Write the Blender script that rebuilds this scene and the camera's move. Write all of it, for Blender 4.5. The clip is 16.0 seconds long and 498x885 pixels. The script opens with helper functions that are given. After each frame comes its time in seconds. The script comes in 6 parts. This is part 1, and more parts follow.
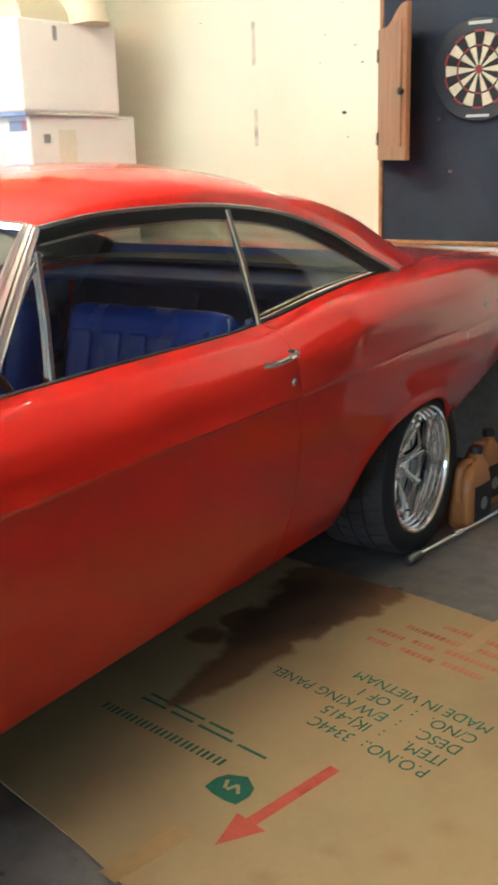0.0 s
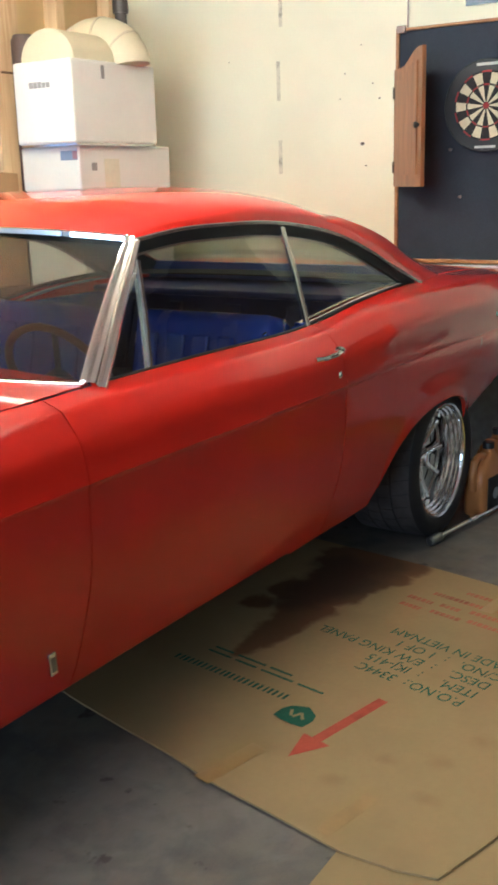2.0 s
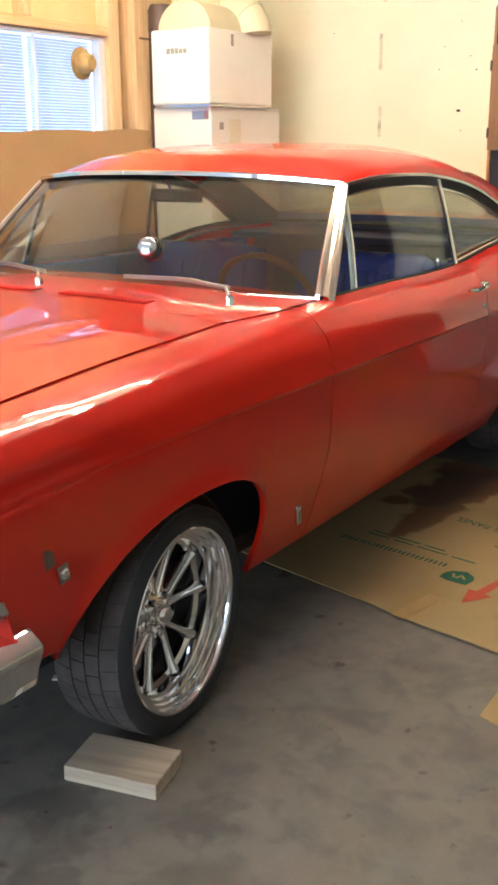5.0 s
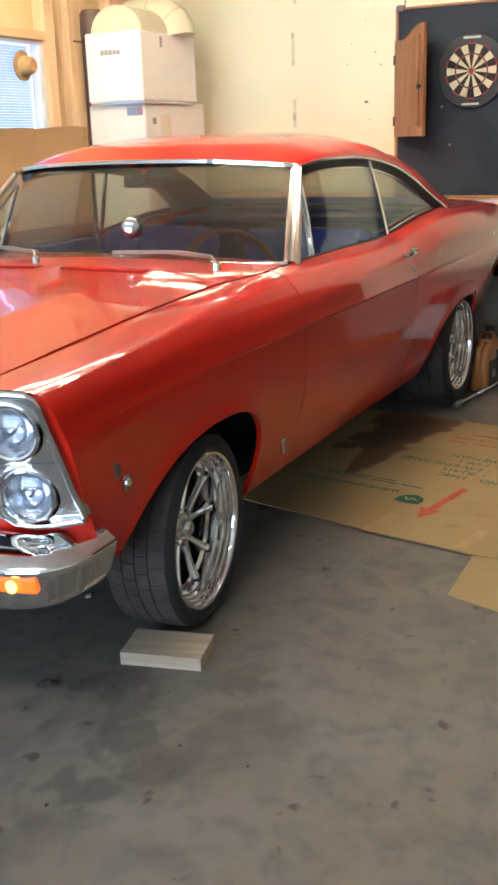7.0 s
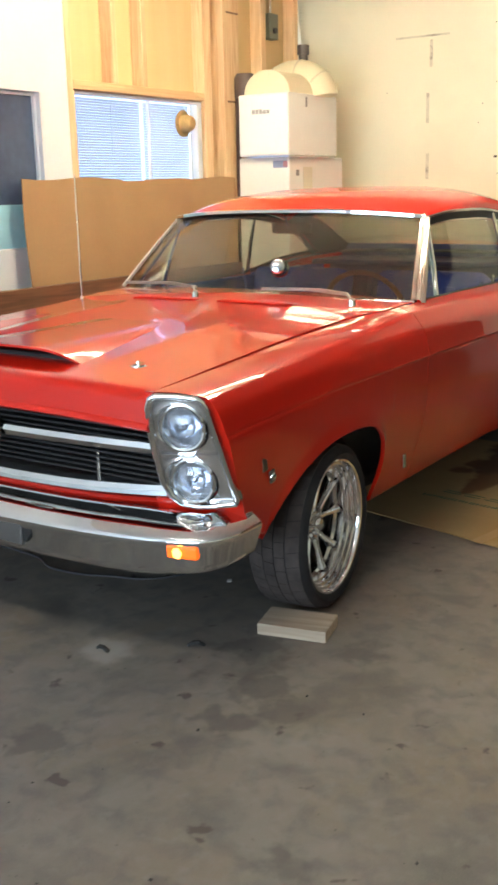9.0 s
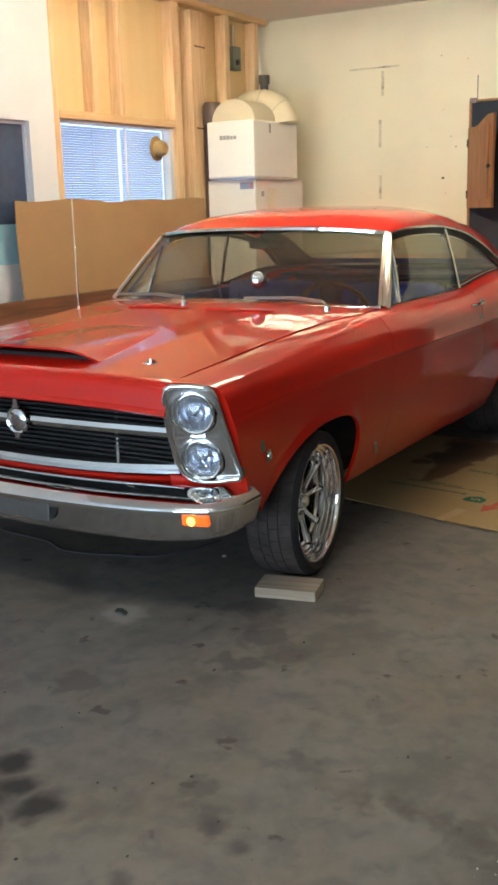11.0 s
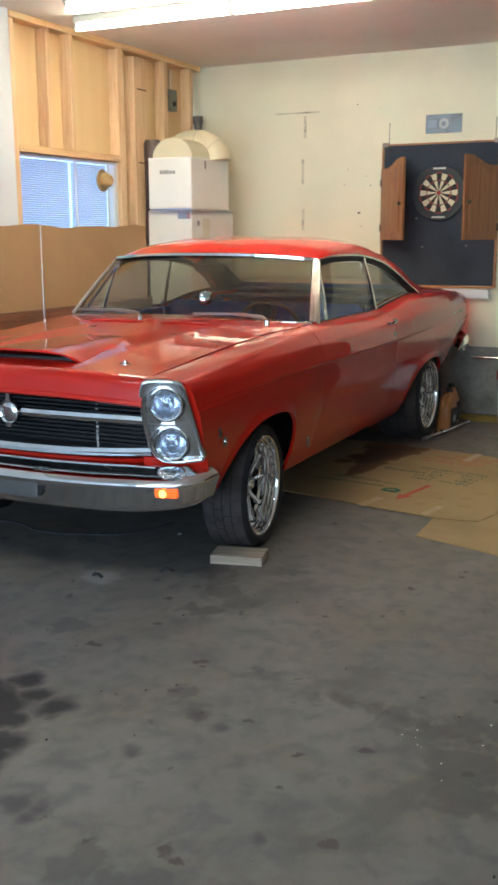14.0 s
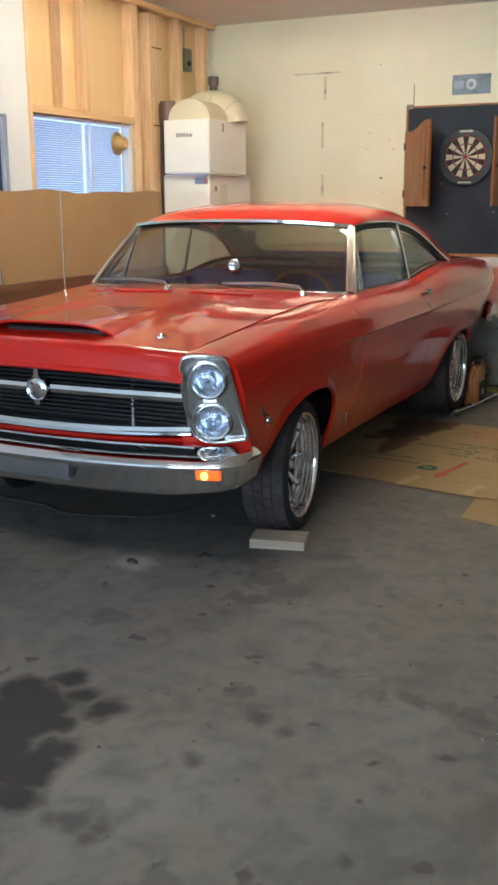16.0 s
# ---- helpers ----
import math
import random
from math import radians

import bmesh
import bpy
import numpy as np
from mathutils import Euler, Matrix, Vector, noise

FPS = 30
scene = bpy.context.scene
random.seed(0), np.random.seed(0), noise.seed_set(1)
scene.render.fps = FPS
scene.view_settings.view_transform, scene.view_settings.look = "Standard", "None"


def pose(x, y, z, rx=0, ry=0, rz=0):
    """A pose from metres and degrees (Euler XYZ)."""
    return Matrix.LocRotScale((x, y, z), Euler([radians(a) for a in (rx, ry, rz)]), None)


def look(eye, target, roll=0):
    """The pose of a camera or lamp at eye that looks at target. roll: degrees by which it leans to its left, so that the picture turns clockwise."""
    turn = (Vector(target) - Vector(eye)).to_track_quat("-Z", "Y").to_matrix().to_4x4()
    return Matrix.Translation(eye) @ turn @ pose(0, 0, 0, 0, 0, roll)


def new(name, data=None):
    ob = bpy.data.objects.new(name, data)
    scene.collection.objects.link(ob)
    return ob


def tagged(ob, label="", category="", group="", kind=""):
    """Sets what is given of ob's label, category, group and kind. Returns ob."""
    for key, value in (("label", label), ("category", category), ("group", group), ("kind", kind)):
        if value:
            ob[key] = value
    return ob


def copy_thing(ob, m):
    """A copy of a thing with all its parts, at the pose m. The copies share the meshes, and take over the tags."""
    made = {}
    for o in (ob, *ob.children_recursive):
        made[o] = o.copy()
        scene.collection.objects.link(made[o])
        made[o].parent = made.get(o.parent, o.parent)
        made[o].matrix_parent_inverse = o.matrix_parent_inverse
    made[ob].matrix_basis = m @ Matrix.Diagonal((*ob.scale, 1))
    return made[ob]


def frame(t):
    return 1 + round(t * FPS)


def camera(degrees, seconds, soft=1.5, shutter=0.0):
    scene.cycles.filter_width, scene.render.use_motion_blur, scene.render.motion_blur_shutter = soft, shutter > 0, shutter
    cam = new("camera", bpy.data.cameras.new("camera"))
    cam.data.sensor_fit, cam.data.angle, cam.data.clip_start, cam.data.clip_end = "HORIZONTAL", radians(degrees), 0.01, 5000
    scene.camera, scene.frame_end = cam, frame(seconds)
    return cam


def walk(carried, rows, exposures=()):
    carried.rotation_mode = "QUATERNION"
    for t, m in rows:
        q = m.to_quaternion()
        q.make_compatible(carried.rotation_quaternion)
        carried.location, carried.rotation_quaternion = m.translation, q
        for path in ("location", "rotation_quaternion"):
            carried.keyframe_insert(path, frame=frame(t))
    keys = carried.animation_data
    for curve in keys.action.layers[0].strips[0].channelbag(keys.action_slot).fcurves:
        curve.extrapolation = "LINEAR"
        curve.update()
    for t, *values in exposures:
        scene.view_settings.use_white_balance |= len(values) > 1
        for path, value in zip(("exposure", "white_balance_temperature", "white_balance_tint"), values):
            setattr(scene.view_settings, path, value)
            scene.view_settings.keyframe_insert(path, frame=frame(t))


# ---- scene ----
cam = camera(28.0, 16.0, soft=3.0, shutter=0.45)
PATH = [
    (0, (0.442, 2.349, 1.532), (-1.137, 1.256, 0.973), -1.7),
    (0.5, (0.519, 2.328, 1.531), (-1.126, 1.314, 1.017), -1.7),
    (1, (0.652, 2.373, 1.526), (-1.019, 1.38, 1.056), -2.0),
    (1.5, (0.818, 2.448, 1.519), (-0.821, 1.42, 1.014), -1.9),
    (2, (0.952, 2.436, 1.526), (-0.653, 1.355, 1.019), -1.6),
    (2.5, (1.123, 2.334, 1.507), (-0.474, 1.253, 0.978), -1.8),
    (3, (1.278, 2.279, 1.503), (-0.326, 1.222, 0.945), -2.3),
    (3.5, (1.437, 2.308, 1.497), (-0.17, 1.254, 0.943), -1.0),
    (4, (1.613, 2.303, 1.499), (0.025, 1.227, 0.932), -0.3),
    (4.2, (1.661, 2.277, 1.5), (0.083, 1.185, 0.938), -0.2),
    (6.3, (2.285, 2.296, 1.495), (0.626, 1.328, 0.938), -0.8),
    (6.5, (2.344, 2.297, 1.48), (0.674, 1.345, 0.929), -1.0),
    (7, (2.535, 2.298, 1.48), (0.837, 1.415, 0.902), -1.9),
    (7.5, (2.659, 2.38, 1.492), (0.954, 1.493, 0.94), -1.2),
    (8, (2.787, 2.518, 1.498), (1.128, 1.539, 0.962), -1.1),
    (8.5, (2.887, 2.578, 1.517), (1.244, 1.554, 1.016), -1.1),
    (9, (3.035, 2.538, 1.517), (1.439, 1.438, 1.025), -1.3),
    (9.5, (3.19, 2.52, 1.516), (1.561, 1.461, 1.041), -1.6),
    (9.7, (3.233, 2.516, 1.518), (1.59, 1.478, 1.043), -1.4),
    (11.8, (3.805, 2.744, 1.528), (2.118, 1.762, 1.089), -2.0),
    (12, (3.855, 2.73, 1.523), (2.141, 1.79, 1.099), -2.3),
    (12.5, (3.96, 2.77, 1.525), (2.227, 1.868, 1.094), -1.5),
    (13, (4.086, 2.876, 1.524), (2.351, 1.978, 1.094), -0.2),
    (13.5, (4.224, 2.93, 1.539), (2.502, 2.003, 1.119), -0.1),
    (14, (4.341, 2.87, 1.531), (2.583, 2.009, 1.122), -0.3),
    (14.5, (4.46, 2.824, 1.545), (2.688, 1.989, 1.138), -0.6),
    (15, (4.483, 2.778, 1.539), (2.706, 1.956, 1.132), 0.1),
    (15.5, (4.398, 2.701, 1.518), (2.633, 1.875, 1.065), 0.1),
    (16, (4.201, 2.561, 1.514), (2.449, 1.718, 1.046), -0.3),
]
EXPOSURES = ((0, 0.60, 5250, 5), (1.0, 0.58, 5250, 5), (2.0, 0.29, 5200, 6), (3.0, 0.36, 5250, 7), (4.2, 0.49, 5950, 9), (6.3, 0.53, 5850, 9), (7.0, 0.40, 5750, 8), (9.5, 0.35, 6150, 7), (12.0, -0.29, 5700, 6), (14.5, -0.15, 5400, 5), (16.0, -0.18, 5550, 6))
walk(cam, [(t, look(eye, target, roll)) for t, eye, target, roll in PATH], EXPOSURES)

# ---- light ----
world = bpy.data.worlds.new("world")
scene.world = world
world.use_nodes = True
wn = world.node_tree.nodes
sky = wn.new("ShaderNodeTexSky")
sky.sky_type, sky.sun_disc = "NISHITA", False
sky.sun_elevation, sky.sun_rotation = radians(50), radians(200)
world.node_tree.links.new(sky.outputs[0], wn["Background"].inputs[0])
wn["Background"].inputs[1].default_value = 0.12

sun = new("sun", bpy.data.lights.new("sun", "SUN"))
sun.data.energy, sun.data.angle, sun.data.color = 3.0, radians(0.6), (1, 0.95, 0.87)
sun.matrix_world = look((20, -6, 25), (0, 0, 0))

# daylight that enters by the open garage door
door_light = new("daylight", bpy.data.lights.new("daylight", "AREA"))
door_light.data.shape, door_light.data.size, door_light.data.size_y = "RECTANGLE", 4.4, 2.1
door_light.data.energy, door_light.data.color = 235, (0.74, 0.87, 1.0)
door_light.matrix_world = look((7.3, 0.9, 1.15), (-0.5, 0.7, 0.9))


# ---- materials ----
def nodes_of(name):
    mat = bpy.data.materials.new(name)
    mat.use_nodes = True
    return mat, mat.node_tree.nodes, mat.node_tree.links, mat.node_tree.nodes["Principled BSDF"]


def surface(name, color, rough=0.6, metal=0.0, grain=40.0, vary=0.12, stain=2.0, stain_amount=0.15, bump=0.1, coat=0.0, stretch=(1, 1, 1), spread=0.0, distance=0.002):
    """A procedural surface: base colour with fine grain and large stains, both driving colour, roughness and relief."""
    mat, n, l, p = nodes_of(name)
    co = n.new("ShaderNodeTexCoord")
    mp = n.new("ShaderNodeMapping")
    mp.inputs["Scale"].default_value = stretch
    l.new(co.outputs["Object"], mp.inputs[0])
    fine, large = n.new("ShaderNodeTexNoise"), n.new("ShaderNodeTexNoise")
    fine.inputs["Scale"].default_value, fine.inputs["Detail"].default_value = grain, 6
    large.inputs["Scale"].default_value, large.inputs["Detail"].default_value = stain, 4
    for t in (fine, large):
        l.new(mp.outputs[0], t.inputs["Vector"])
    dark = [c * (1 - vary) for c in color]
    light = [min(1, c * (1 + vary)) for c in color]
    m1 = n.new("ShaderNodeMix")
    m1.data_type = "RGBA"
    m1.inputs[6].default_value, m1.inputs[7].default_value = (*dark, 1), (*light, 1)
    l.new(fine.outputs[0], m1.inputs[0])
    m2 = n.new("ShaderNodeMix")
    m2.data_type = "RGBA"
    m2.inputs[7].default_value = (*[c * (1 - 2 * stain_amount) for c in color], 1)
    ramp = n.new("ShaderNodeMapRange")
    ramp.inputs[1].default_value, ramp.inputs[2].default_value = 0.48, 0.75
    l.new(large.outputs[0], ramp.inputs[0])
    l.new(ramp.outputs[0], m2.inputs[0])
    l.new(m1.outputs[2], m2.inputs[6])
    col = m2.outputs[2]
    if spread:
        info, hsv, mr = n.new("ShaderNodeObjectInfo"), n.new("ShaderNodeHueSaturation"), n.new("ShaderNodeMapRange")
        mr.inputs[3].default_value, mr.inputs[4].default_value = 1 - spread, 1 + spread
        l.new(info.outputs["Random"], mr.inputs[0])
        l.new(mr.outputs[0], hsv.inputs["Value"])
        l.new(col, hsv.inputs["Color"])
        col = hsv.outputs[0]
    l.new(col, p.inputs["Base Color"])
    rr = n.new("ShaderNodeMapRange")
    rr.inputs[3].default_value, rr.inputs[4].default_value = max(0.02, rough * 0.85), min(1, rough * 1.15)
    l.new(large.outputs[0], rr.inputs[0])
    l.new(rr.outputs[0], p.inputs["Roughness"])
    p.inputs["Metallic"].default_value = metal
    p.inputs["Coat Weight"].default_value = coat
    p.inputs["Coat Roughness"].default_value = 0.012
    if bump:
        b = n.new("ShaderNodeBump")
        b.inputs["Strength"].default_value, b.inputs["Distance"].default_value = bump, distance
        l.new(fine.outputs[0], b.inputs["Height"])
        l.new(b.outputs[0], p.inputs["Normal"])
    return mat


def glass(name, tint, gloss=0.04):
    """A pane: clear with a tint, and a mirror gloss that grows towards grazing."""
    mat, n, l, p = nodes_of(name)
    n.remove(p)
    tr, gl, mix, lw = n.new("ShaderNodeBsdfTransparent"), n.new("ShaderNodeBsdfGlossy"), n.new("ShaderNodeMixShader"), n.new("ShaderNodeLayerWeight")
    lw.inputs[0].default_value = 0.5
    tr.inputs[0].default_value = (*tint, 1)
    gl.inputs["Roughness"].default_value = 0.01
    power, scale = n.new("ShaderNodeMath"), n.new("ShaderNodeMapRange")
    power.operation = "POWER"
    power.inputs[1].default_value = 5.0
    l.new(lw.outputs["Facing"], power.inputs[0])
    scale.inputs[3].default_value, scale.inputs[4].default_value = gloss, 0.75
    l.new(power.outputs[0], scale.inputs[0])
    l.new(scale.outputs[0], mix.inputs[0])
    l.new(tr.outputs[0], mix.inputs[1])
    l.new(gl.outputs[0], mix.inputs[2])
    l.new(mix.outputs[0], n["Material Output"].inputs[0])
    return mat


def glow(name, color, strength):
    mat, n, l, p = nodes_of(name)
    p.inputs["Base Color"].default_value = (*color, 1)
    p.inputs["Emission Color"].default_value = (*color, 1)
    p.inputs["Emission Strength"].default_value = strength
    return mat


def wood(name, light, dark, rough=0.55, scale=9.0, axis="z", coat=0.0, spread=0.12):
    """Timber: rings drawn out along the grain."""
    mat, n, l, p = nodes_of(name)
    co, mp = n.new("ShaderNodeTexCoord"), n.new("ShaderNodeMapping")
    mp.inputs["Scale"].default_value = {"x": (0.06, 1, 1), "y": (1, 0.06, 1), "z": (1, 1, 0.06)}[axis]
    l.new(co.outputs["Object"], mp.inputs[0])
    info = n.new("ShaderNodeObjectInfo")
    add = n.new("ShaderNodeVectorMath")
    l.new(mp.outputs[0], add.inputs[0])
    l.new(info.outputs["Random"], add.inputs[1])
    wave = n.new("ShaderNodeTexNoise")
    wave.inputs["Scale"].default_value, wave.inputs["Detail"].default_value, wave.inputs["Distortion"].default_value = scale * 4, 5, 1.2
    big = n.new("ShaderNodeTexNoise")
    big.inputs["Scale"].default_value = scale * 0.8
    l.new(add.outputs[0], wave.inputs["Vector"])
    l.new(add.outputs[0], big.inputs["Vector"])
    m = n.new("ShaderNodeMix")
    m.data_type = "RGBA"
    m.inputs[6].default_value, m.inputs[7].default_value = (*dark, 1), (*light, 1)
    mr = n.new("ShaderNodeMapRange")
    mr.inputs[1].default_value, mr.inputs[2].default_value = 0.3, 0.62
    l.new(wave.outputs[0], mr.inputs[0])
    l.new(mr.outputs[0], m.inputs[0])
    hsv, mv = n.new("ShaderNodeHueSaturation"), n.new("ShaderNodeMapRange")
    mv.inputs[3].default_value, mv.inputs[4].default_value = 1 - spread, 1 + spread
    mx = n.new("ShaderNodeMath")
    mx.operation = "ADD"
    l.new(big.outputs[0], mx.inputs[0])
    l.new(info.outputs["Random"], mx.inputs[1])
    l.new(mx.outputs[0], mv.inputs[0])
    mv.inputs[2].default_value = 1.6
    l.new(mv.outputs[0], hsv.inputs["Value"])
    l.new(m.outputs[2], hsv.inputs["Color"])
    l.new(hsv.outputs[0], p.inputs["Base Color"])
    p.inputs["Roughness"].default_value = rough
    p.inputs["Coat Weight"].default_value = coat
    b = n.new("ShaderNodeBump")
    b.inputs["Strength"].default_value, b.inputs["Distance"].default_value = 0.25, 0.002
    l.new(wave.outputs[0], b.inputs["Height"])
    l.new(b.outputs[0], p.inputs["Normal"])
    return mat


def blot_mask(n, l, place, blobs, soft=0.045, wobble=0.10, wobble_scale=6.0):
    """How far each place lies inside ragged round stains of (x, y, radius)."""
    t = n.new("ShaderNodeTexNoise")
    t.inputs["Scale"].default_value, t.inputs["Detail"].default_value = wobble_scale, 6
    l.new(place, t.inputs["Vector"])
    shift, add = n.new("ShaderNodeVectorMath"), n.new("ShaderNodeVectorMath")
    shift.operation = "MULTIPLY_ADD"
    shift.inputs[1].default_value, shift.inputs[2].default_value = (wobble * 2, wobble * 2, 0), (-wobble, -wobble, 0)
    l.new(t.outputs["Color"], shift.inputs[0])
    l.new(shift.outputs[0], add.inputs[0])
    l.new(place, add.inputs[1])
    flat = n.new("ShaderNodeVectorMath")
    flat.operation = "MULTIPLY"
    flat.inputs[1].default_value = (1, 1, 0)
    l.new(add.outputs[0], flat.inputs[0])
    total = None
    for x, y, radius in blobs:
        d, m = n.new("ShaderNodeVectorMath"), n.new("ShaderNodeMapRange")
        d.operation = "DISTANCE"
        d.inputs[1].default_value = (x, y, 0)
        l.new(flat.outputs[0], d.inputs[0])
        m.interpolation_type = "SMOOTHSTEP"
        m.inputs[1].default_value, m.inputs[2].default_value = radius + soft, max(radius - soft, 0.0)
        m.inputs[3].default_value, m.inputs[4].default_value = 0, 1
        l.new(d.outputs["Value"], m.inputs[0])
        if total is None:
            total = m.outputs[0]
        else:
            s = n.new("ShaderNodeMath")
            s.operation = "MAXIMUM"
            l.new(total, s.inputs[0])
            l.new(m.outputs[0], s.inputs[1])
            total = s.outputs[0]
    return total


OIL_BLOTS = [(1.95, 0.76, 0.115), (2.06, 0.72, 0.16), (1.82, 0.83, 0.055), (1.88, 0.95, 0.065), (2.01, 0.85, 0.07), (2.14, 0.95, 0.08), (2.25, 0.92, 0.11), (2.37, 0.98, 0.08), (2.20, 0.70, 0.18), (2.32, 0.62, 0.15), (1.90, 0.66, 0.10), (1.76, 0.72, 0.06), (2.42, 0.86, 0.08)]
OIL_BLOTS_2 = [(2.39, 1.19, 0.05), (2.38, 1.27, 0.04), (2.43, 1.26, 0.035), (2.41, 1.14, 0.03), (1.72, 1.39, 0.025), (1.78, 1.50, 0.022), (2.25, 1.86, 0.016), (2.02, 1.33, 0.03)]
DULL_BLOTS = [(1.61, 1.27, 0.06), (1.70, 1.36, 0.05), (1.46, 1.66, 0.03), (1.42, 1.79, 0.04), (1.44, 1.95, 0.06), (1.50, 2.10, 0.08), (1.44, 2.22, 0.09), (1.66, 2.25, 0.12), (1.84, 2.30, 0.09), (0.69, 0.95, 0.09), (0.90, 0.97, 0.07), (0.76, 1.10, 0.07), (2.57, 1.68, 0.09), (1.28, 0.56, 0.09), (2.54, 1.50, 0.09), (1.35, 1.44, 0.05), (0.45, 0.75, 0.10), (0.30, 1.10, 0.08)]
PALE_BLOTS = [(0.74, 0.34, 0.085)]


def concrete():
    mat, n, l, p = nodes_of("floor_concrete")
    co = n.new("ShaderNodeTexCoord")
    last = None

    def noise_map(scale, detail, lo, hi, distortion=0.0):
        t, r = n.new("ShaderNodeTexNoise"), n.new("ShaderNodeMapRange")
        t.inputs["Scale"].default_value, t.inputs["Detail"].default_value, t.inputs["Distortion"].default_value = scale, detail, distortion
        r.inputs[1].default_value, r.inputs[2].default_value = lo, hi
        l.new(co.outputs["Object"], t.inputs["Vector"])
        l.new(t.outputs[0], r.inputs[0])
        return r.outputs[0], t.outputs[0]

    def over(base, color, factor):
        m = n.new("ShaderNodeMix")
        m.data_type = "RGBA"
        m.inputs[7].default_value = (*color, 1)
        if isinstance(base, tuple):
            m.inputs[6].default_value = (*base, 1)
        else:
            l.new(base, m.inputs[6])
        l.new(factor, m.inputs[0])
        return m.outputs[2]

    def weighted(socket, w):
        m = n.new("ShaderNodeMath")
        m.operation = "MULTIPLY"
        m.inputs[1].default_value = w
        l.new(socket, m.inputs[0])
        return m.outputs[0]

    cloud, _ = noise_map(1.3, 8, 0.35, 0.7, 0.6)
    mid, _ = noise_map(5.5, 8, 0.5, 0.78, 0.4)
    patch, _ = noise_map(2.6, 6, 0.56, 0.7, 0.8)
    fleck, raw = noise_map(60, 4, 0.68, 0.76)
    grain, grain_raw = noise_map(220, 3, 0.3, 0.7)
    pale, _ = noise_map(3.7, 7, 0.58, 0.75)
    blotch, _ = noise_map(11, 7, 0.46, 0.66, 0.5)
    streak, _ = noise_map(24, 6, 0.5, 0.72, 0.3)
    warm, _ = noise_map(1.9, 5, 0.45, 0.65, 0.3)
    c = over((0.190, 0.166, 0.141), (0.138, 0.120, 0.100), cloud)
    c = over(c, (0.168, 0.134, 0.093), weighted(warm, 0.7))
    c = over(c, (0.098, 0.090, 0.086), weighted(blotch, 0.65))
    c = over(c, (0.205, 0.191, 0.177), weighted(streak, 0.35))
    c = over(c, (0.092, 0.084, 0.076), weighted(mid, 0.7))
    c = over(c, (0.215, 0.203, 0.186), weighted(pale, 0.5))
    c = over(c, (0.062, 0.055, 0.049), weighted(patch, 0.75))
    c = over(c, (0.06, 0.054, 0.049), weighted(fleck, 0.7))
    c = over(c, (0.20, 0.183, 0.167), weighted(grain, 0.25))
    spot, _ = noise_map(8.5, 9, 0.655, 0.70, 0.25)
    c = over(c, (0.066, 0.053, 0.045), weighted(spot, 0.9))
    place = co.outputs["Object"]
    # long scuff marks left by a tyre and a ragged hairline crack
    scuffs = [(0.42 + 0.05 * k, 0.86 - 0.012 * k * k + 0.05 * k, 0.022) for k in range(7)] + [(1.40 + 0.012 * k, 1.74 + 0.05 * k, 0.014) for k in range(12)]
    c = over(c, (0.080, 0.064, 0.052), weighted(blot_mask(n, l, place, scuffs, 0.03, 0.06, 16), 0.55))
    c = over(c, (0.34, 0.318, 0.288), weighted(blot_mask(n, l, place, PALE_BLOTS, 0.05, 0.06, 14), 0.75))
    c = over(c, (0.075, 0.067, 0.061), weighted(blot_mask(n, l, place, DULL_BLOTS, 0.03, 0.13, 13), 0.6))
    c = over(c, (0.052, 0.045, 0.044), weighted(blot_mask(n, l, place, OIL_BLOTS_2, 0.03, 0.05, 9), 0.8))
    oil = blot_mask(n, l, place, OIL_BLOTS, 0.035, 0.07, 8)
    c = over(c, (0.017, 0.013, 0.014), weighted(oil, 0.97))
    l.new(c, p.inputs["Base Color"])
    r = n.new("ShaderNodeMapRange")
    r.inputs[3].default_value, r.inputs[4].default_value = 0.78, 0.62
    l.new(patch, r.inputs[0])
    l.new(r.outputs[0], p.inputs["Roughness"])
    b = n.new("ShaderNodeBump")
    b.inputs["Strength"].default_value, b.inputs["Distance"].default_value = 0.25, 0.002
    l.new(grain_raw, b.inputs["Height"])
    l.new(b.outputs[0], p.inputs["Normal"])
    return mat


PAINT = surface("red_car_paint", (0.55, 0.015, 0.006), 0.30, 0.0, 300, 0.04, 1.5, 0.03, 0.0, coat=1.0)
PAINT.node_tree.nodes["Principled BSDF"].inputs["Specular IOR Level"].default_value = 0.05
PAINT.node_tree.nodes["Principled BSDF"].inputs["Coat IOR"].default_value = 1.45
CHROME = surface("chrome", (0.80, 0.81, 0.82), 0.035, 1.0, 60, 0.05, 5, 0.05, 0.0)
SATIN = surface("satin_steel", (0.70, 0.69, 0.68), 0.20, 1.0, 120, 0.08, 6, 0.08, 0.05)
WIPER = surface("dull_wiper_steel", (0.42, 0.42, 0.43), 0.32, 1.0, 90, 0.1, 8, 0.15, 0.0)
TACH = surface("smoked_chrome", (0.50, 0.52, 0.57), 0.10, 1.0, 60, 0.05, 5, 0.05, 0.0)
BEZEL = surface("bezel_chrome", (0.82, 0.83, 0.85), 0.20, 1.0, 60, 0.06, 6, 0.08, 0.0)
PILLAR = surface("polished_pillar_trim", (0.86, 0.84, 0.80), 0.11, 1.0, 60, 0.05, 6, 0.06, 0.0)
RIM_WOOD = wood("varnished_wheel_rim", (0.09, 0.032, 0.016), (0.05, 0.018, 0.010), 0.3, 9, "x", 0.6)
ALLOY = surface("polished_alloy", (0.86, 0.86, 0.87), 0.10, 1.0, 80, 0.05, 5, 0.06, 0.0)
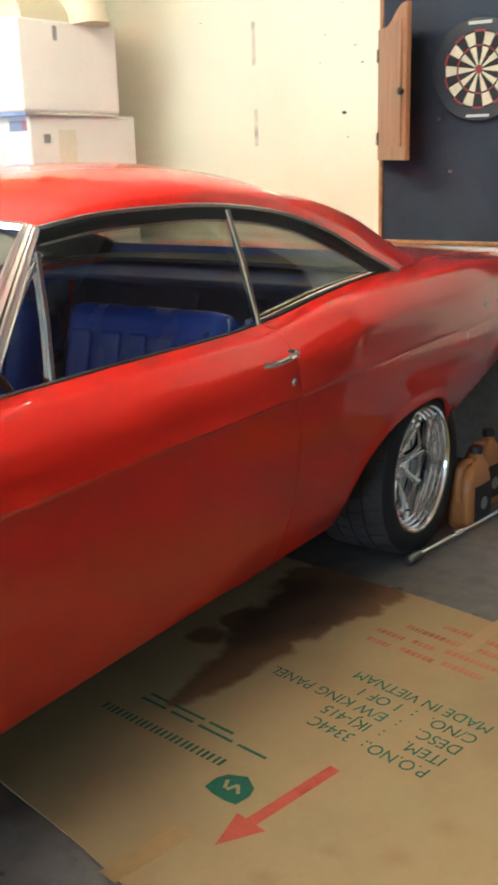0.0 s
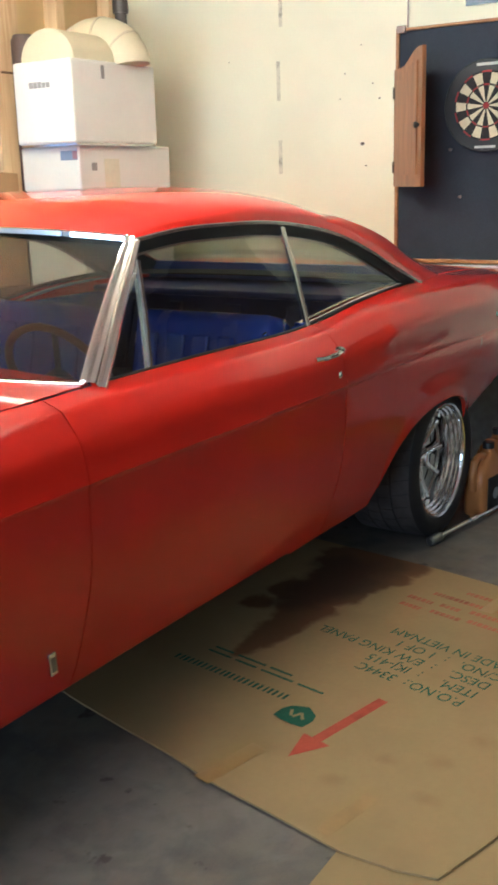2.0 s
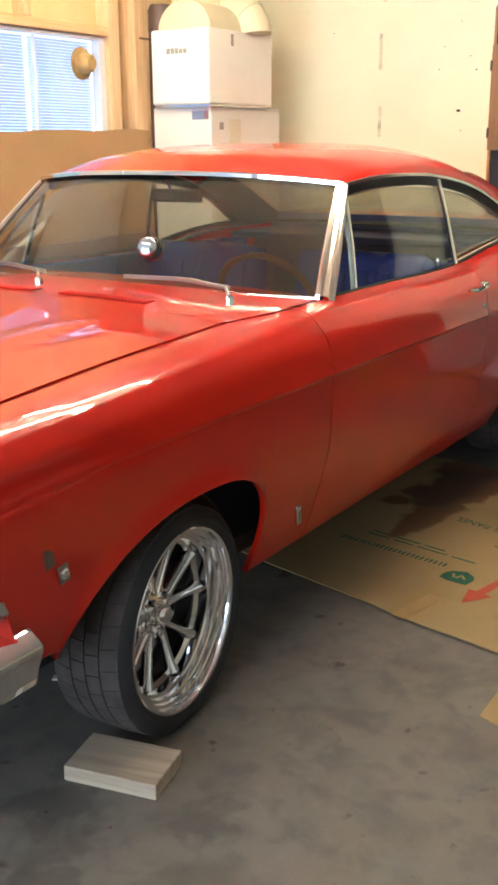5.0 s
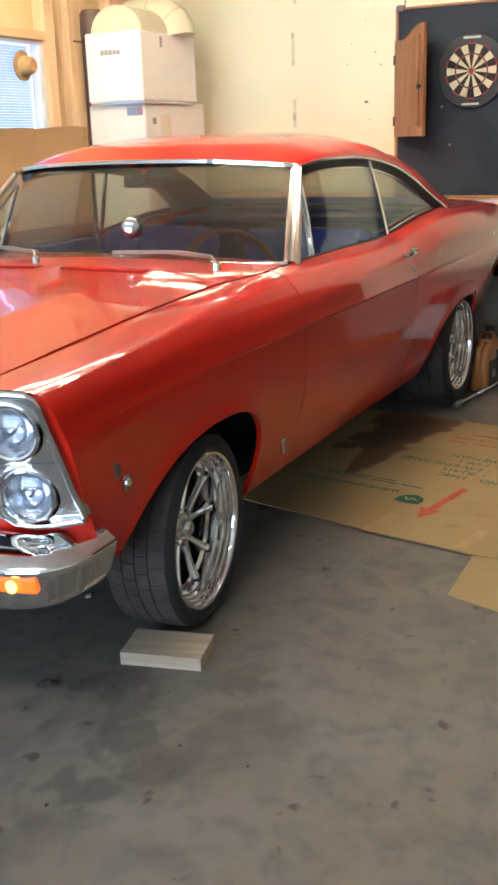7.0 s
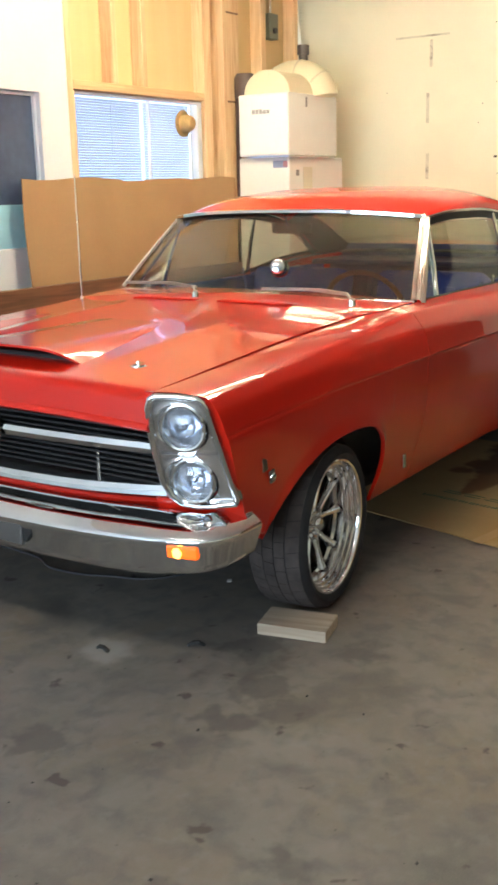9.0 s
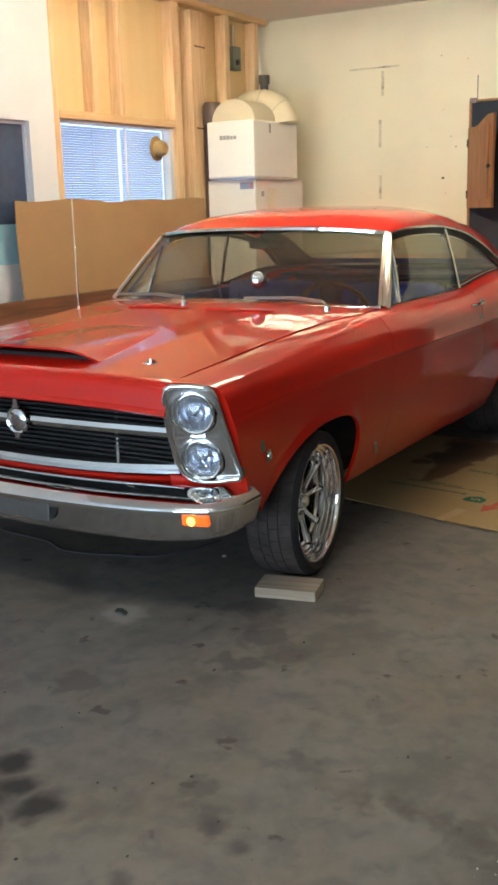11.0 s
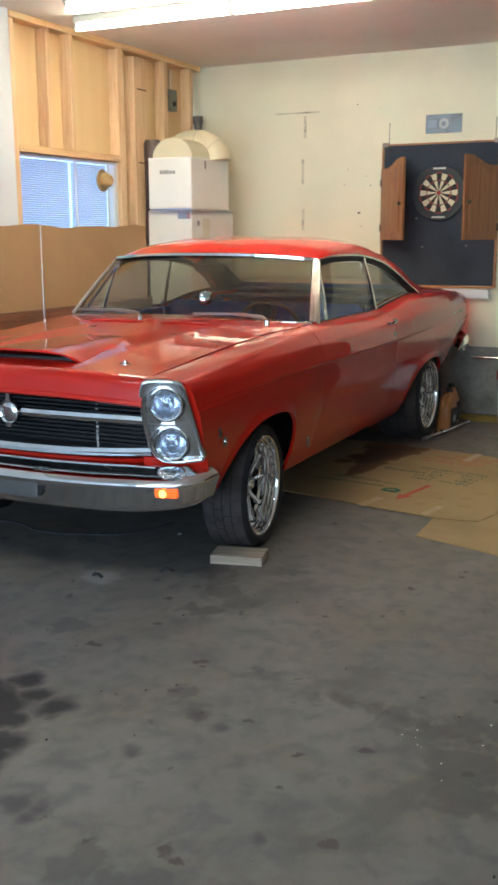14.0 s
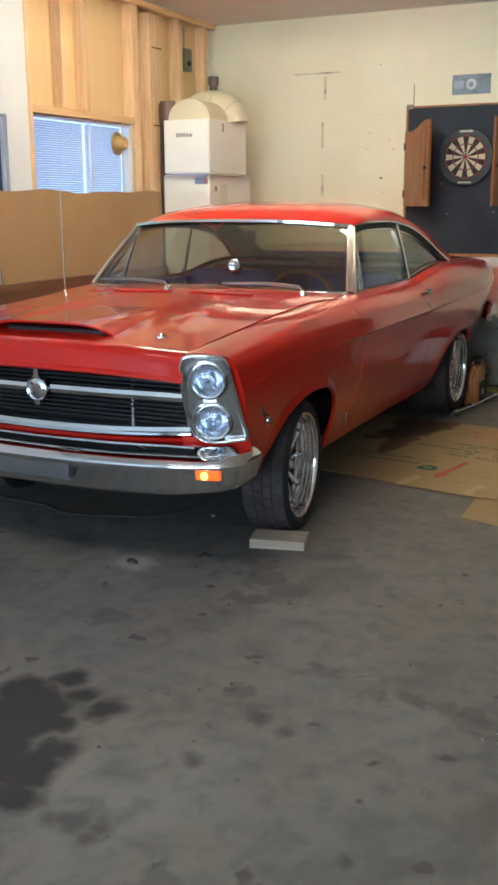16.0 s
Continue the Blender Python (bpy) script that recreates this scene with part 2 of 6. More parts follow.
RUBBER = surface("tyre_rubber", (0.013, 0.012, 0.013), 0.72, 0.0, 90, 0.25, 8, 0.1, 0.3)
TREAD = surface("worn_tread_rubber", (0.058, 0.045, 0.040), 0.8, 0.0, 30, 0.45, 7, 0.35, 0.5)
BLACK = surface("black_plastic", (0.012, 0.012, 0.013), 0.5, 0.0, 80, 0.2, 4, 0.1, 0.1)
UNDER = surface("underbody_black", (0.010, 0.010, 0.010), 0.8, 0.0, 30, 0.3, 4, 0.1, 0.2)
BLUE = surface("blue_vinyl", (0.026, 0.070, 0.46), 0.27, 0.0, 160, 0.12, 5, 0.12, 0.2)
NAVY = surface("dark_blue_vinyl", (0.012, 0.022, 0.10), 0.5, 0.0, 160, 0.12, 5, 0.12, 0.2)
GLASS_SIDE = glass("side_glass", (0.93, 0.95, 0.93), 0.055)
GLASS_WIND = glass("windscreen_glass", (0.76, 0.76, 0.69), 0.075)
LENS = glass("lamp_glass", (0.92, 0.95, 1.0), 0.06)
AMBER = glow("lit_amber_lens", (1.0, 0.14, 0.008), 0.85)
AMBER_LIT = glow("lit_amber_bulb", (1.0, 0.42, 0.06), 6.0)
TAIL_LIT = glow("lit_tail_lens", (1.0, 0.06, 0.04), 2.4)
BADGE = surface("dull_badge_metal", (0.26, 0.20, 0.18), 0.45, 1.0, 60, 0.1, 20, 0.2, 0.0)
RED_LENS = surface("red_lens", (0.35, 0.01, 0.01), 0.12, 0.0, 100, 0.1, 5, 0.05, 0.0, coat=1.0)
FLOOR = concrete()
WALL = surface("cream_wall_paint", (0.80, 0.76, 0.58), 0.75, 0.0, 70, 0.03, 1.2, 0.06, 0.12)
WALL_WHITE = surface("white_wall_paint", (0.68, 0.70, 0.73), 0.7, 0.0, 70, 0.03, 1.2, 0.04, 0.1)
CEIL = surface("ceiling_board", (0.74, 0.72, 0.65), 0.85, 0.0, 90, 0.04, 1.0, 0.06, 0.15)
# made-up dark finish for unseen wall that the car's side mirrors
UNSEEN_DARK = wood("dark_wall_board", (0.110, 0.066, 0.044), (0.075, 0.044, 0.030), 0.75, 3)
STEM = surface("stem_wall_concrete", (0.33, 0.32, 0.28), 0.85, 0.0, 24, 0.32, 3.2, 0.28, 0.6)
STUD = wood("pine_stud", (0.70, 0.50, 0.29), (0.57, 0.36, 0.19), 0.65, 9)
STUD_H = wood("pine_plate", (0.66, 0.46, 0.24), (0.52, 0.33, 0.16), 0.65, 9, "x")
SHEATH = wood("plywood_sheathing", (0.66, 0.48, 0.25), (0.62, 0.43, 0.215), 0.7, 1.2, spread=0.05)
OAK = wood("stained_oak", (0.27, 0.105, 0.036), (0.16, 0.056, 0.018), 0.4, 9, "z", 0.3)
OAK_EDGE = wood("honey_oak", (0.40, 0.18, 0.06), (0.26, 0.10, 0.03), 0.45, 9, "x", 0.2)
CARD = surface("corrugated_cardboard", (0.345, 0.236, 0.106), 0.85, 0.0, 50, 0.06, 2.2, 0.10, 0.15)
CARD_STAINED = surface("oil_stained_cardboard", (0.345, 0.236, 0.106), 0.85, 0.0, 50, 0.06, 2.2, 0.10, 0.15)
n, l = CARD_STAINED.node_tree.nodes, CARD_STAINED.node_tree.links
p = n["Principled BSDF"]
base = p.inputs["Base Color"].links[0].from_socket
place = n.new("ShaderNodeTexCoord").outputs["Object"]
for blobs, tone, weight, soft, wobble in (
    ([(-2.48, 0.76, 0.16), (-2.29, 0.72, 0.17), (-2.12, 0.70, 0.15), (-1.95, 0.72, 0.11), (-2.48, 0.86, 0.09), (-1.85, 0.71, 0.09), (-1.77, 0.71, 0.085), (-1.69, 0.715, 0.07), (-1.64, 0.71, 0.062), (-1.59, 0.70, 0.048), (-1.55, 0.695, 0.036), (-1.52, 0.69, 0.024), (-2.56, 0.86, 0.08), (-2.36, 0.84, 0.09), (-2.08, 0.60, 0.11), (-2.47, 0.60, 0.12), (-1.91, 0.54, 0.06)], (0.135, 0.056, 0.018), 0.92, 0.020, 0.055),
    ([(-2.42, 0.76, 0.11), (-2.26, 0.70, 0.15), (-2.12, 0.66, 0.13), (-2.0, 0.64, 0.09), (-2.36, 0.62, 0.12)], (0.048, 0.021, 0.009), 0.75, 0.06, 0.07),
    ([(-1.05, 1.32, 0.02), (-1.28, 1.52, 0.03), (-1.22, 1.40, 0.015), (-1.42, 1.58, 0.03), (-1.10, 1.55, 0.02), (-2.15, 1.55, 0.04)], (0.26, 0.15, 0.06), 0.5, 0.03, 0.04),
):
    m = n.new("ShaderNodeMix")
    m.data_type = "RGBA"
    m.inputs[7].default_value = (*tone, 1)
    k = n.new("ShaderNodeMath")
    k.operation = "MULTIPLY"
    k.inputs[1].default_value = weight
    l.new(blot_mask(n, l, place, blobs, soft, wobble, 9), k.inputs[0])
    l.new(k.outputs[0], m.inputs[0])
    l.new(base, m.inputs[6])
    base = m.outputs[2]
l.new(base, p.inputs["Base Color"])
CARD_TAN = surface("tan_cardboard_sheet", (0.36, 0.215, 0.10), 0.85, 0.0, 50, 0.05, 1.5, 0.08, 0.12)
TAPE = surface("brown_parcel_tape", (0.33, 0.205, 0.075), 0.35, 0.0, 60, 0.1, 10, 0.1, 0.05)
INK_GREEN = surface("green_print", (0.012, 0.10, 0.055), 0.8, 0.0, 90, 0.2, 12, 0.2, 0.0)
INK_FAINT = surface("faint_red_print", (0.42, 0.13, 0.06), 0.8, 0.0, 90, 0.2, 12, 0.2, 0.0)
INK_RED = surface("red_print", (0.46, 0.075, 0.035), 0.8, 0.0, 90, 0.2, 12, 0.2, 0.0)
FELT = surface("black_board_felt", (0.029, 0.036, 0.052), 0.9, 0.0, 120, 0.25, 3, 0.15, 0.3)
ENAMEL = surface("white_enamel_steel", (0.78, 0.76, 0.70), 0.4, 0.0, 60, 0.03, 2, 0.05, 0.05)
PLENUM = surface("cream_duct_board", (0.62, 0.55, 0.38), 0.6, 0.0, 60, 0.05, 2, 0.08, 0.1)
BLOCK_WOOD = wood("weathered_block", (0.54, 0.44, 0.33), (0.38, 0.29, 0.205), 0.8, 9, "y")
AMBER_JUG = surface("gold_oil_jug", (0.42, 0.17, 0.050), 0.35, 0.0, 60, 0.1, 8, 0.12, 0.05)
YELLOW = surface("yellow_floor_paint", (0.36, 0.27, 0.03), 0.6, 0.0, 40, 0.25, 5, 0.3, 0.2)
BLIND = surface("window_blind_white", (0.70, 0.72, 0.78), 0.5, 0.0, 60, 0.04, 3, 0.04, 0.0)


# ---- mesh tools ----
def part(name, bm, material, parent=None, label="", smooth=False):
    """Links a bmesh as one mesh object under a thing or a part."""
    me = bpy.data.meshes.new(name)
    bm.normal_update()
    if smooth:
        for f in bm.faces:
            f.smooth = True
        for e in bm.edges:
            if len(e.link_faces) == 2 and e.calc_face_angle(0) > radians(38):
                e.smooth = False
    bm.to_mesh(me)
    bm.free()
    me.materials.append(material)
    ob = new(name, me)
    if parent is not None:
        ob.parent = parent
    return tagged(ob, label)


def thing(name, label, category, at=None, group="", kind=""):
    """An Empty at a thing's base, to which its parts belong."""
    ob = tagged(new(name), label, category, group, kind)
    ob.empty_display_size = 0.05
    if at is not None:
        ob.matrix_world = at
    return ob


def box(x0, x1, y0, y1, z0, z1, bevel=0.0, segments=2, bm=None):
    bm = bm or bmesh.new()
    made = bmesh.ops.create_cube(bm, size=1.0)["verts"]
    for v in made:
        v.co = Vector(((x0 + x1) / 2 + v.co.x * (x1 - x0), (y0 + y1) / 2 + v.co.y * (y1 - y0), (z0 + z1) / 2 + v.co.z * (z1 - z0)))
    if bevel:
        bmesh.ops.bevel(bm, geom=list({e for v in made for e in v.link_edges}), offset=bevel, segments=segments, affect="EDGES", profile=0.5)
    return bm


def turned(bm, m):
    bmesh.ops.transform(bm, matrix=m, verts=bm.verts)
    return bm


def lathe(profile, steps=48, axis="y", bm=None, closed=False):
    """Turns rows of (radius, along) about an axis."""
    bm = bm or bmesh.new()
    rings = []
    for k in range(steps):
        a = 2 * math.pi * k / steps
        ring = []
        for r, h in profile:
            c, s = r * math.cos(a), r * math.sin(a)
            ring.append(bm.verts.new({"x": (h, c, s), "y": (c, h, s), "z": (c, s, h)}[axis]))
        rings.append(ring)
    count = len(profile)
    for k in range(steps):
        a, b = rings[k], rings[(k + 1) % steps]
        for i in range(count if closed else count - 1):
            j = (i + 1) % count
            bm.faces.new((a[i], a[j], b[j], b[i]))
    bmesh.ops.remove_doubles(bm, verts=bm.verts, dist=1e-6)
    bmesh.ops.recalc_face_normals(bm, faces=bm.faces)
    return bm


def grid(points, bm=None):
    """A sheet from rows of points."""
    bm = bm or bmesh.new()
    rows = [[bm.verts.new(p) for p in row] for row in points]
    for a, b in zip(rows, rows[1:]):
        for i in range(len(a) - 1):
            try:
                bm.faces.new((a[i], a[i + 1], b[i + 1], b[i]))
            except ValueError:
                pass
    return bm


def thick(bm, depth):
    """Gives an open sheet a thickness."""
    bmesh.ops.remove_doubles(bm, verts=bm.verts, dist=1e-6)
    bmesh.ops.recalc_face_normals(bm, faces=bm.faces)
    bmesh.ops.solidify(bm, geom=list(bm.faces), thickness=depth)
    return bm


def sweep(points, section, bm=None, up=(0, 0, 1), caps=True):
    """Draws a closed section of (across, above) along a line of points; a scale may follow each point."""
    bm = bm or bmesh.new()
    pts = [Vector(p[:3]) for p in points]
    rings = []
    for i, p in enumerate(pts):
        ahead = (pts[min(i + 1, len(pts) - 1)] - pts[max(i - 1, 0)]).normalized()
        side = ahead.cross(Vector(up)).normalized()
        above = side.cross(ahead)
        s = points[i][3] if len(points[i]) > 3 else 1.0
        rings.append([bm.verts.new(p + side * a * s + above * b * s) for a, b in section])
    k = len(section)
    for a, b in zip(rings, rings[1:]):
        for i in range(k):
            bm.faces.new((a[i], a[(i + 1) % k], b[(i + 1) % k], b[i]))
    if caps:
        bm.faces.new(rings[0][::-1])
        bm.faces.new(rings[-1])
    return bm


def circle(r, k=8, squash=1.0):
    return [(r * math.cos(2 * math.pi * i / k), r * squash * math.sin(2 * math.pi * i / k)) for i in range(k)]


def bar_section(w, h):
    return [(-w / 2, -h / 2), (w / 2, -h / 2), (w / 2, h / 2 * 0.6), (w * 0.3, h / 2), (-w * 0.3, h / 2), (-w / 2, h / 2 * 0.6)]


def spline(keys, x):
    """A smooth line through rows of (x, values...), x rising."""
    k = np.array(keys, float)
    xs, v = k[:, 0], k[:, 1:]
    x = min(max(x, xs[0]), xs[-1])
    d = np.diff(v, axis=0) / np.diff(xs)[:, None]
    m = np.vstack([d[:1], (d[1:] + d[:-1]) / 2, d[-1:]])
    flat = np.vstack([np.zeros_like(d[:1]), np.where(d[1:] * d[:-1] <= 0, 1.0, 0.0), np.zeros_like(d[:1])]) > 0
    m = np.where(flat, 0.0, m)
    i = min(max(int(np.searchsorted(xs, x, side="right")) - 1, 0), len(xs) - 2)
    h = xs[i + 1] - xs[i]
    t = (x - xs[i]) / h
    return (2 * t**3 - 3 * t**2 + 1) * v[i] + (t**3 - 2 * t**2 + t) * h * m[i] + (3 * t**2 - 2 * t**3) * v[i + 1] + (t**3 - t**2) * h * m[i + 1]


def polygon(outline, z0, z1, bm=None):
    """A flat slab from an outline of (x, y)."""
    bm = bm or bmesh.new()
    low = [bm.verts.new((x, y, z0)) for x, y in outline]
    high = [bm.verts.new((x, y, z1)) for x, y in outline]
    bm.faces.new(low[::-1])
    bm.faces.new(high)
    for i in range(len(outline)):
        j = (i + 1) % len(outline)
        bm.faces.new((low[i], low[j], high[j], high[i]))
    bmesh.ops.recalc_face_normals(bm, faces=bm.faces)
    return bm


# ---- the garage ----
X_BACK, Y_LEFT, Z_TOP = -4.20, -1.75, 3.03
X_FRONT, Y_RIGHT = 7.5, 6.2


def wall_slab(name, bm, material, label, category="wall"):
    return tagged(part(name, bm, material), label, category, kind="structure")


floor = wall_slab("floor", box(X_BACK - 0.2, X_FRONT, Y_LEFT - 0.2, Y_RIGHT + 0.2, -0.15, 0.0), FLOOR, "grey stained concrete garage floor", "floor")
wall_slab("ground", box(X_FRONT + 0.005, 400, -200, 200, -0.2, -0.03), surface("driveway_concrete", (0.33, 0.32, 0.30), 0.8, 0, 30, 0.1, 0.7, 0.1, 0.2), "pale concrete driveway outside the garage", "ground")
# beyond here the back wall is unseen, made dark to deepen door reflections
Y_TURN = 2.05
wall_slab("wall_back_dark", box(X_BACK - 0.15, X_BACK + 0.006, Y_TURN + 0.002, Y_RIGHT + 0.2, 0.575, Z_TOP), UNSEEN_DARK, "unseen dark part of the back wall, added to darken the car's reflections")
wall_slab("wall_back", box(X_BACK - 0.15, X_BACK, Y_LEFT - 0.2, Y_TURN, 0.575, Z_TOP), WALL, "cream painted wallboard wall with dark dashed tape marks")
wall_slab("stem_wall_dark", box(X_BACK - 0.16, X_BACK + 0.03, Y_TURN + 0.002, Y_RIGHT + 0.2, 0, 0.573, 0.006), UNSEEN_DARK, "unseen dark wall base, added to darken the car's reflections")
wall_slab("stem_wall", box(X_BACK - 0.16, X_BACK + 0.03, Y_LEFT - 0.2, Y_TURN, 0, 0.573, 0.006), STEM, "rough grey concrete stem wall under the back wall")
wall_slab("stem_wall_right", box(X_BACK + 0.03, X_FRONT, Y_RIGHT - 0.03, Y_RIGHT + 0.16, 0, 0.573, 0.006), STEM, "rough grey concrete stem wall under the side wall")
wall_slab("wall_right", box(X_BACK, X_FRONT, Y_RIGHT, Y_RIGHT + 0.15, 0.575, Z_TOP), WALL, "plain cream painted garage side wall")
wall_slab("ceiling", box(X_BACK - 0.2, X_FRONT + 0.15, Y_LEFT - 0.2, Y_RIGHT + 0.2, Z_TOP, Z_TOP + 0.12), CEIL, "cream painted wallboard ceiling", "ceiling")
front = box(X_FRONT, X_FRONT + 0.15, Y_LEFT, -1.4, 0, Z_TOP)
box(X_FRONT, X_FRONT + 0.15, 3.2, Y_RIGHT, 0, Z_TOP, bm=front)
box(X_FRONT, X_FRONT + 0.15, -1.4, 3.2, 2.25, Z_TOP, bm=front)
wall_slab("wall_front", front, WALL_WHITE, "white garage front wall round the open door")


# ---- the car ----
CAR = pose(0, -0.105, 0)
car = thing("car", "red two-door hardtop muscle car with chrome trim and blue interior", "car", CAR)
SIDE = (1, -1)

# cross-sections of the flank: x, then eight points (y, z) from the top gap to the sill
FLANK = [
    (-4.08, 0.70, 1.050, 0.800, 1.028, 0.838, 0.950, 0.848, 0.860, 0.838, 0.820, 0.800, 0.700, 0.760, 0.560, 0.740, 0.480),
    (-3.70, 0.71, 1.085, 0.845, 1.062, 0.885, 0.960, 0.890, 0.860, 0.882, 0.820, 0.860, 0.700, 0.820, 0.560, 0.790, 0.440),
    (-3.30, 0.72, 1.105, 0.868, 1.085, 0.912, 0.970, 0.912, 0.860, 0.908, 0.820, 0.895, 0.690, 0.855, 0.520, 0.800, 0.400),
    (-2.85, 0.76, 1.108, 0.872, 1.085, 0.918, 0.975, 0.915, 0.862, 0.910, 0.820, 0.908, 0.660, 0.880, 0.480, 0.810, 0.360),
    (-2.40, 0.775, 1.090, 0.852, 1.065, 0.905, 0.965, 0.910, 0.855, 0.902, 0.815, 0.902, 0.640, 0.862, 0.430, 0.800, 0.300),
    (-2.00, 0.762, 1.042, 0.828, 1.020, 0.880, 0.945, 0.905, 0.846, 0.893, 0.805, 0.896, 0.620, 0.850, 0.420, 0.795, 0.290),
    (-1.30, 0.762, 1.036, 0.822, 1.014, 0.876, 0.940, 0.905, 0.846, 0.891, 0.805, 0.896, 0.620, 0.850, 0.420, 0.795, 0.285),
    (-0.70, 0.765, 1.030, 0.826, 1.008, 0.876, 0.935, 0.905, 0.844, 0.893, 0.803, 0.898, 0.620, 0.850, 0.420, 0.800, 0.285),
    (-0.40, 0.690, 1.012, 0.830, 0.992, 0.876, 0.925, 0.905, 0.842, 0.896, 0.803, 0.900, 0.640, 0.860, 0.440, 0.805, 0.285),
    (0.00, 0.690, 0.992, 0.838, 0.972, 0.876, 0.912, 0.902, 0.838, 0.896, 0.800, 0.902, 0.660, 0.870, 0.460, 0.815, 0.300),
    (0.40, 0.688, 0.962, 0.842, 0.945, 0.872, 0.895, 0.892, 0.825, 0.888, 0.790, 0.892, 0.660, 0.868, 0.480, 0.822, 0.350),
    (0.78, 0.684, 0.930, 0.838, 0.915, 0.862, 0.870, 0.878, 0.800, 0.876, 0.770, 0.880, 0.640, 0.862, 0.500, 0.830, 0.370),
]


def flank(x):
    """The dense cross-section of the flank at x: rows of (y, z) from the gap down."""
    p = spline(FLANK, x).reshape(8, 2)
    p[2:5, 0] += (0.008, 0.000, 0.010)
    whole, above, below = [(i, *p[i]) for i in range(8)], [(i, *p[i]) for i in range(4)], [(i, *p[i]) for i in range(3, 8)]
    shoulder = [(0, *p[0]), (1, *p[1])], [(i, *p[i]) for i in range(1, 4)]
    # the shoulder is sharper along the front fender than on door and quarter
    hard = 0.50 + 0.36 * min(1.0, max(0.0, (x + 1.0) / 0.5))
    rows = []
    for k in range(85):
        crisp = spline(shoulder[0] if k < 12 else shoulder[1] if k < 36 else below, k / 12)
        rows.append((1 - hard) * (0.24 * spline(whole, k / 12) + 0.76 * spline(above if k < 36 else below, k / 12)) + hard * crisp)
    rows = np.array(rows)
    # the top of the front fender is crowned
    crown = 0.005 * min(1.0, max(0.0, (x + 0.72) / 0.2))
    rows[:13, 1] += crown * np.sin(np.pi * np.arange(13) / 12)
    # the pressed ridge stands a little proud
    rows[:, 0] += 0.0035 * np.exp(-(((np.arange(85) - 36) / 2.2) ** 2))
    return rows


def arch_front(x):
    u, p = ((x + 0.04) / 0.50, 2.0) if x > -0.04 else ((x + 0.04) / 0.348, 3.0)
    return 0.30 + 0.366 * (1 - abs(u) ** p) ** (1 / p) if abs(u) < 1 else None


def arch_rear(x):
    u = (x + 2.86) / (0.50 if x > -2.86 else 0.335)
    return 0.335 + 0.30 * (1 - abs(u) ** 2.3) ** (1 / 2.3) if abs(u) < 1 else None


def lower_edge(x):
    sill = 0.298
    if x < -3.195:
        sill = 0.50 + (-3.195 - x) * 0.165
    elif x > 0.45:
        sill = 0.42
    a = arch_front(x)
    if a is None:
        a = arch_rear(x)
    return max(sill, a) if a is not None else sill


def panel_columns(x0, x1):
    """Places along a panel, close together at the ends of the wheel arches."""
    xs = set(np.linspace(x0, x1, max(3, int(abs(x1 - x0) / 0.035))).tolist())
    for mid, back, ahead in ((-0.04, 0.348, 0.50), (-2.86, 0.335, 0.50)):
        for k in range(25):
            c = math.cos(math.pi * k / 24)
            x = mid + c * (ahead if c > 0 else back)
            for e in ((-1e-4, 1e-4) if k in (0, 24) else (0,)):
                if x0 < x + e < x1:
                    xs.add(x + e)
    return sorted(xs)


def flank_panel(name, x0, x1, side, slant=0.0):
    rows = []
    for x in panel_columns(x0, x1):
        sec, low = flank(x), lower_edge(x)
        crease = int(np.argmin(abs(sec[:, 1] - sec[36, 1])))
        cut = next((i for i in range(crease, 85) if sec[i, 1] < low), 84)
        upper = [sec[i] for i in range(0, 37, 2)]
        lower = [sec[36] + (sec[min(int(f), 83)] - sec[36]) * 0 + (sec[int(f)] * (1 - f % 1) + sec[min(int(f) + 1, 84)] * (f % 1)) - sec[36] for f in np.linspace(36, max(cut - 1, 37), 20)[1:]]
        if cut < 84:
            a, b = sec[cut - 1], sec[cut]
            t = (a[1] - low) / max(a[1] - b[1], 1e-6)
            lower.append(a + (b - a) * t)
        else:
            lower.append(sec[84])
        if low > 0.32 and -3.2 < x < 0.5:
            # rolled lip over the wheel opening
            roll = 0.011 * min(1.0, (low - 0.32) / 0.25)
            lower = [q + np.array((roll * math.exp(-(((q[1] - low) / 0.030) ** 2)), 0.0)) for q in lower]
        end = lower[-1]
        column = upper + lower + [end + np.array((-0.003, -0.003)), end + np.array((-0.018, -0.001))]
        first = column[0]
        column = [first + np.array((-0.002, -0.03))] + column
        nose = max(0.0, (x - 0.42) / 0.315)
        rows.append([(x + slant * (z - 0.7) - nose * (min(max(0.0, (0.90 - z) * 0.36), 0.16) - max(0.0, 0.845 - y) * 0.44 * (1 if z > 0.85 else 0)), side * y, z) for y, z in column])
    # the hems turn in at both ends of the panel
    inner = [[(p[0] + d, p[1] - side * 0.03, p[2]) for p in r] for r, d in ((rows[0], 0.001), (rows[-1], -0.001))]
    return part(name, grid([inner[0]] + rows + [inner[1]]), PAINT, car, smooth=True)


for s in SIDE:
    flank_panel("front_fender", -0.7035, 0.722, s, -0.03)
    flank_panel("door", -1.985, -0.707, s, -0.03)
    flank_panel("rear_quarter", -4.08, -1.9885, s, -0.03)


def top_edge(x):
    p = spline(FLANK, x)
    return p[0], p[1]


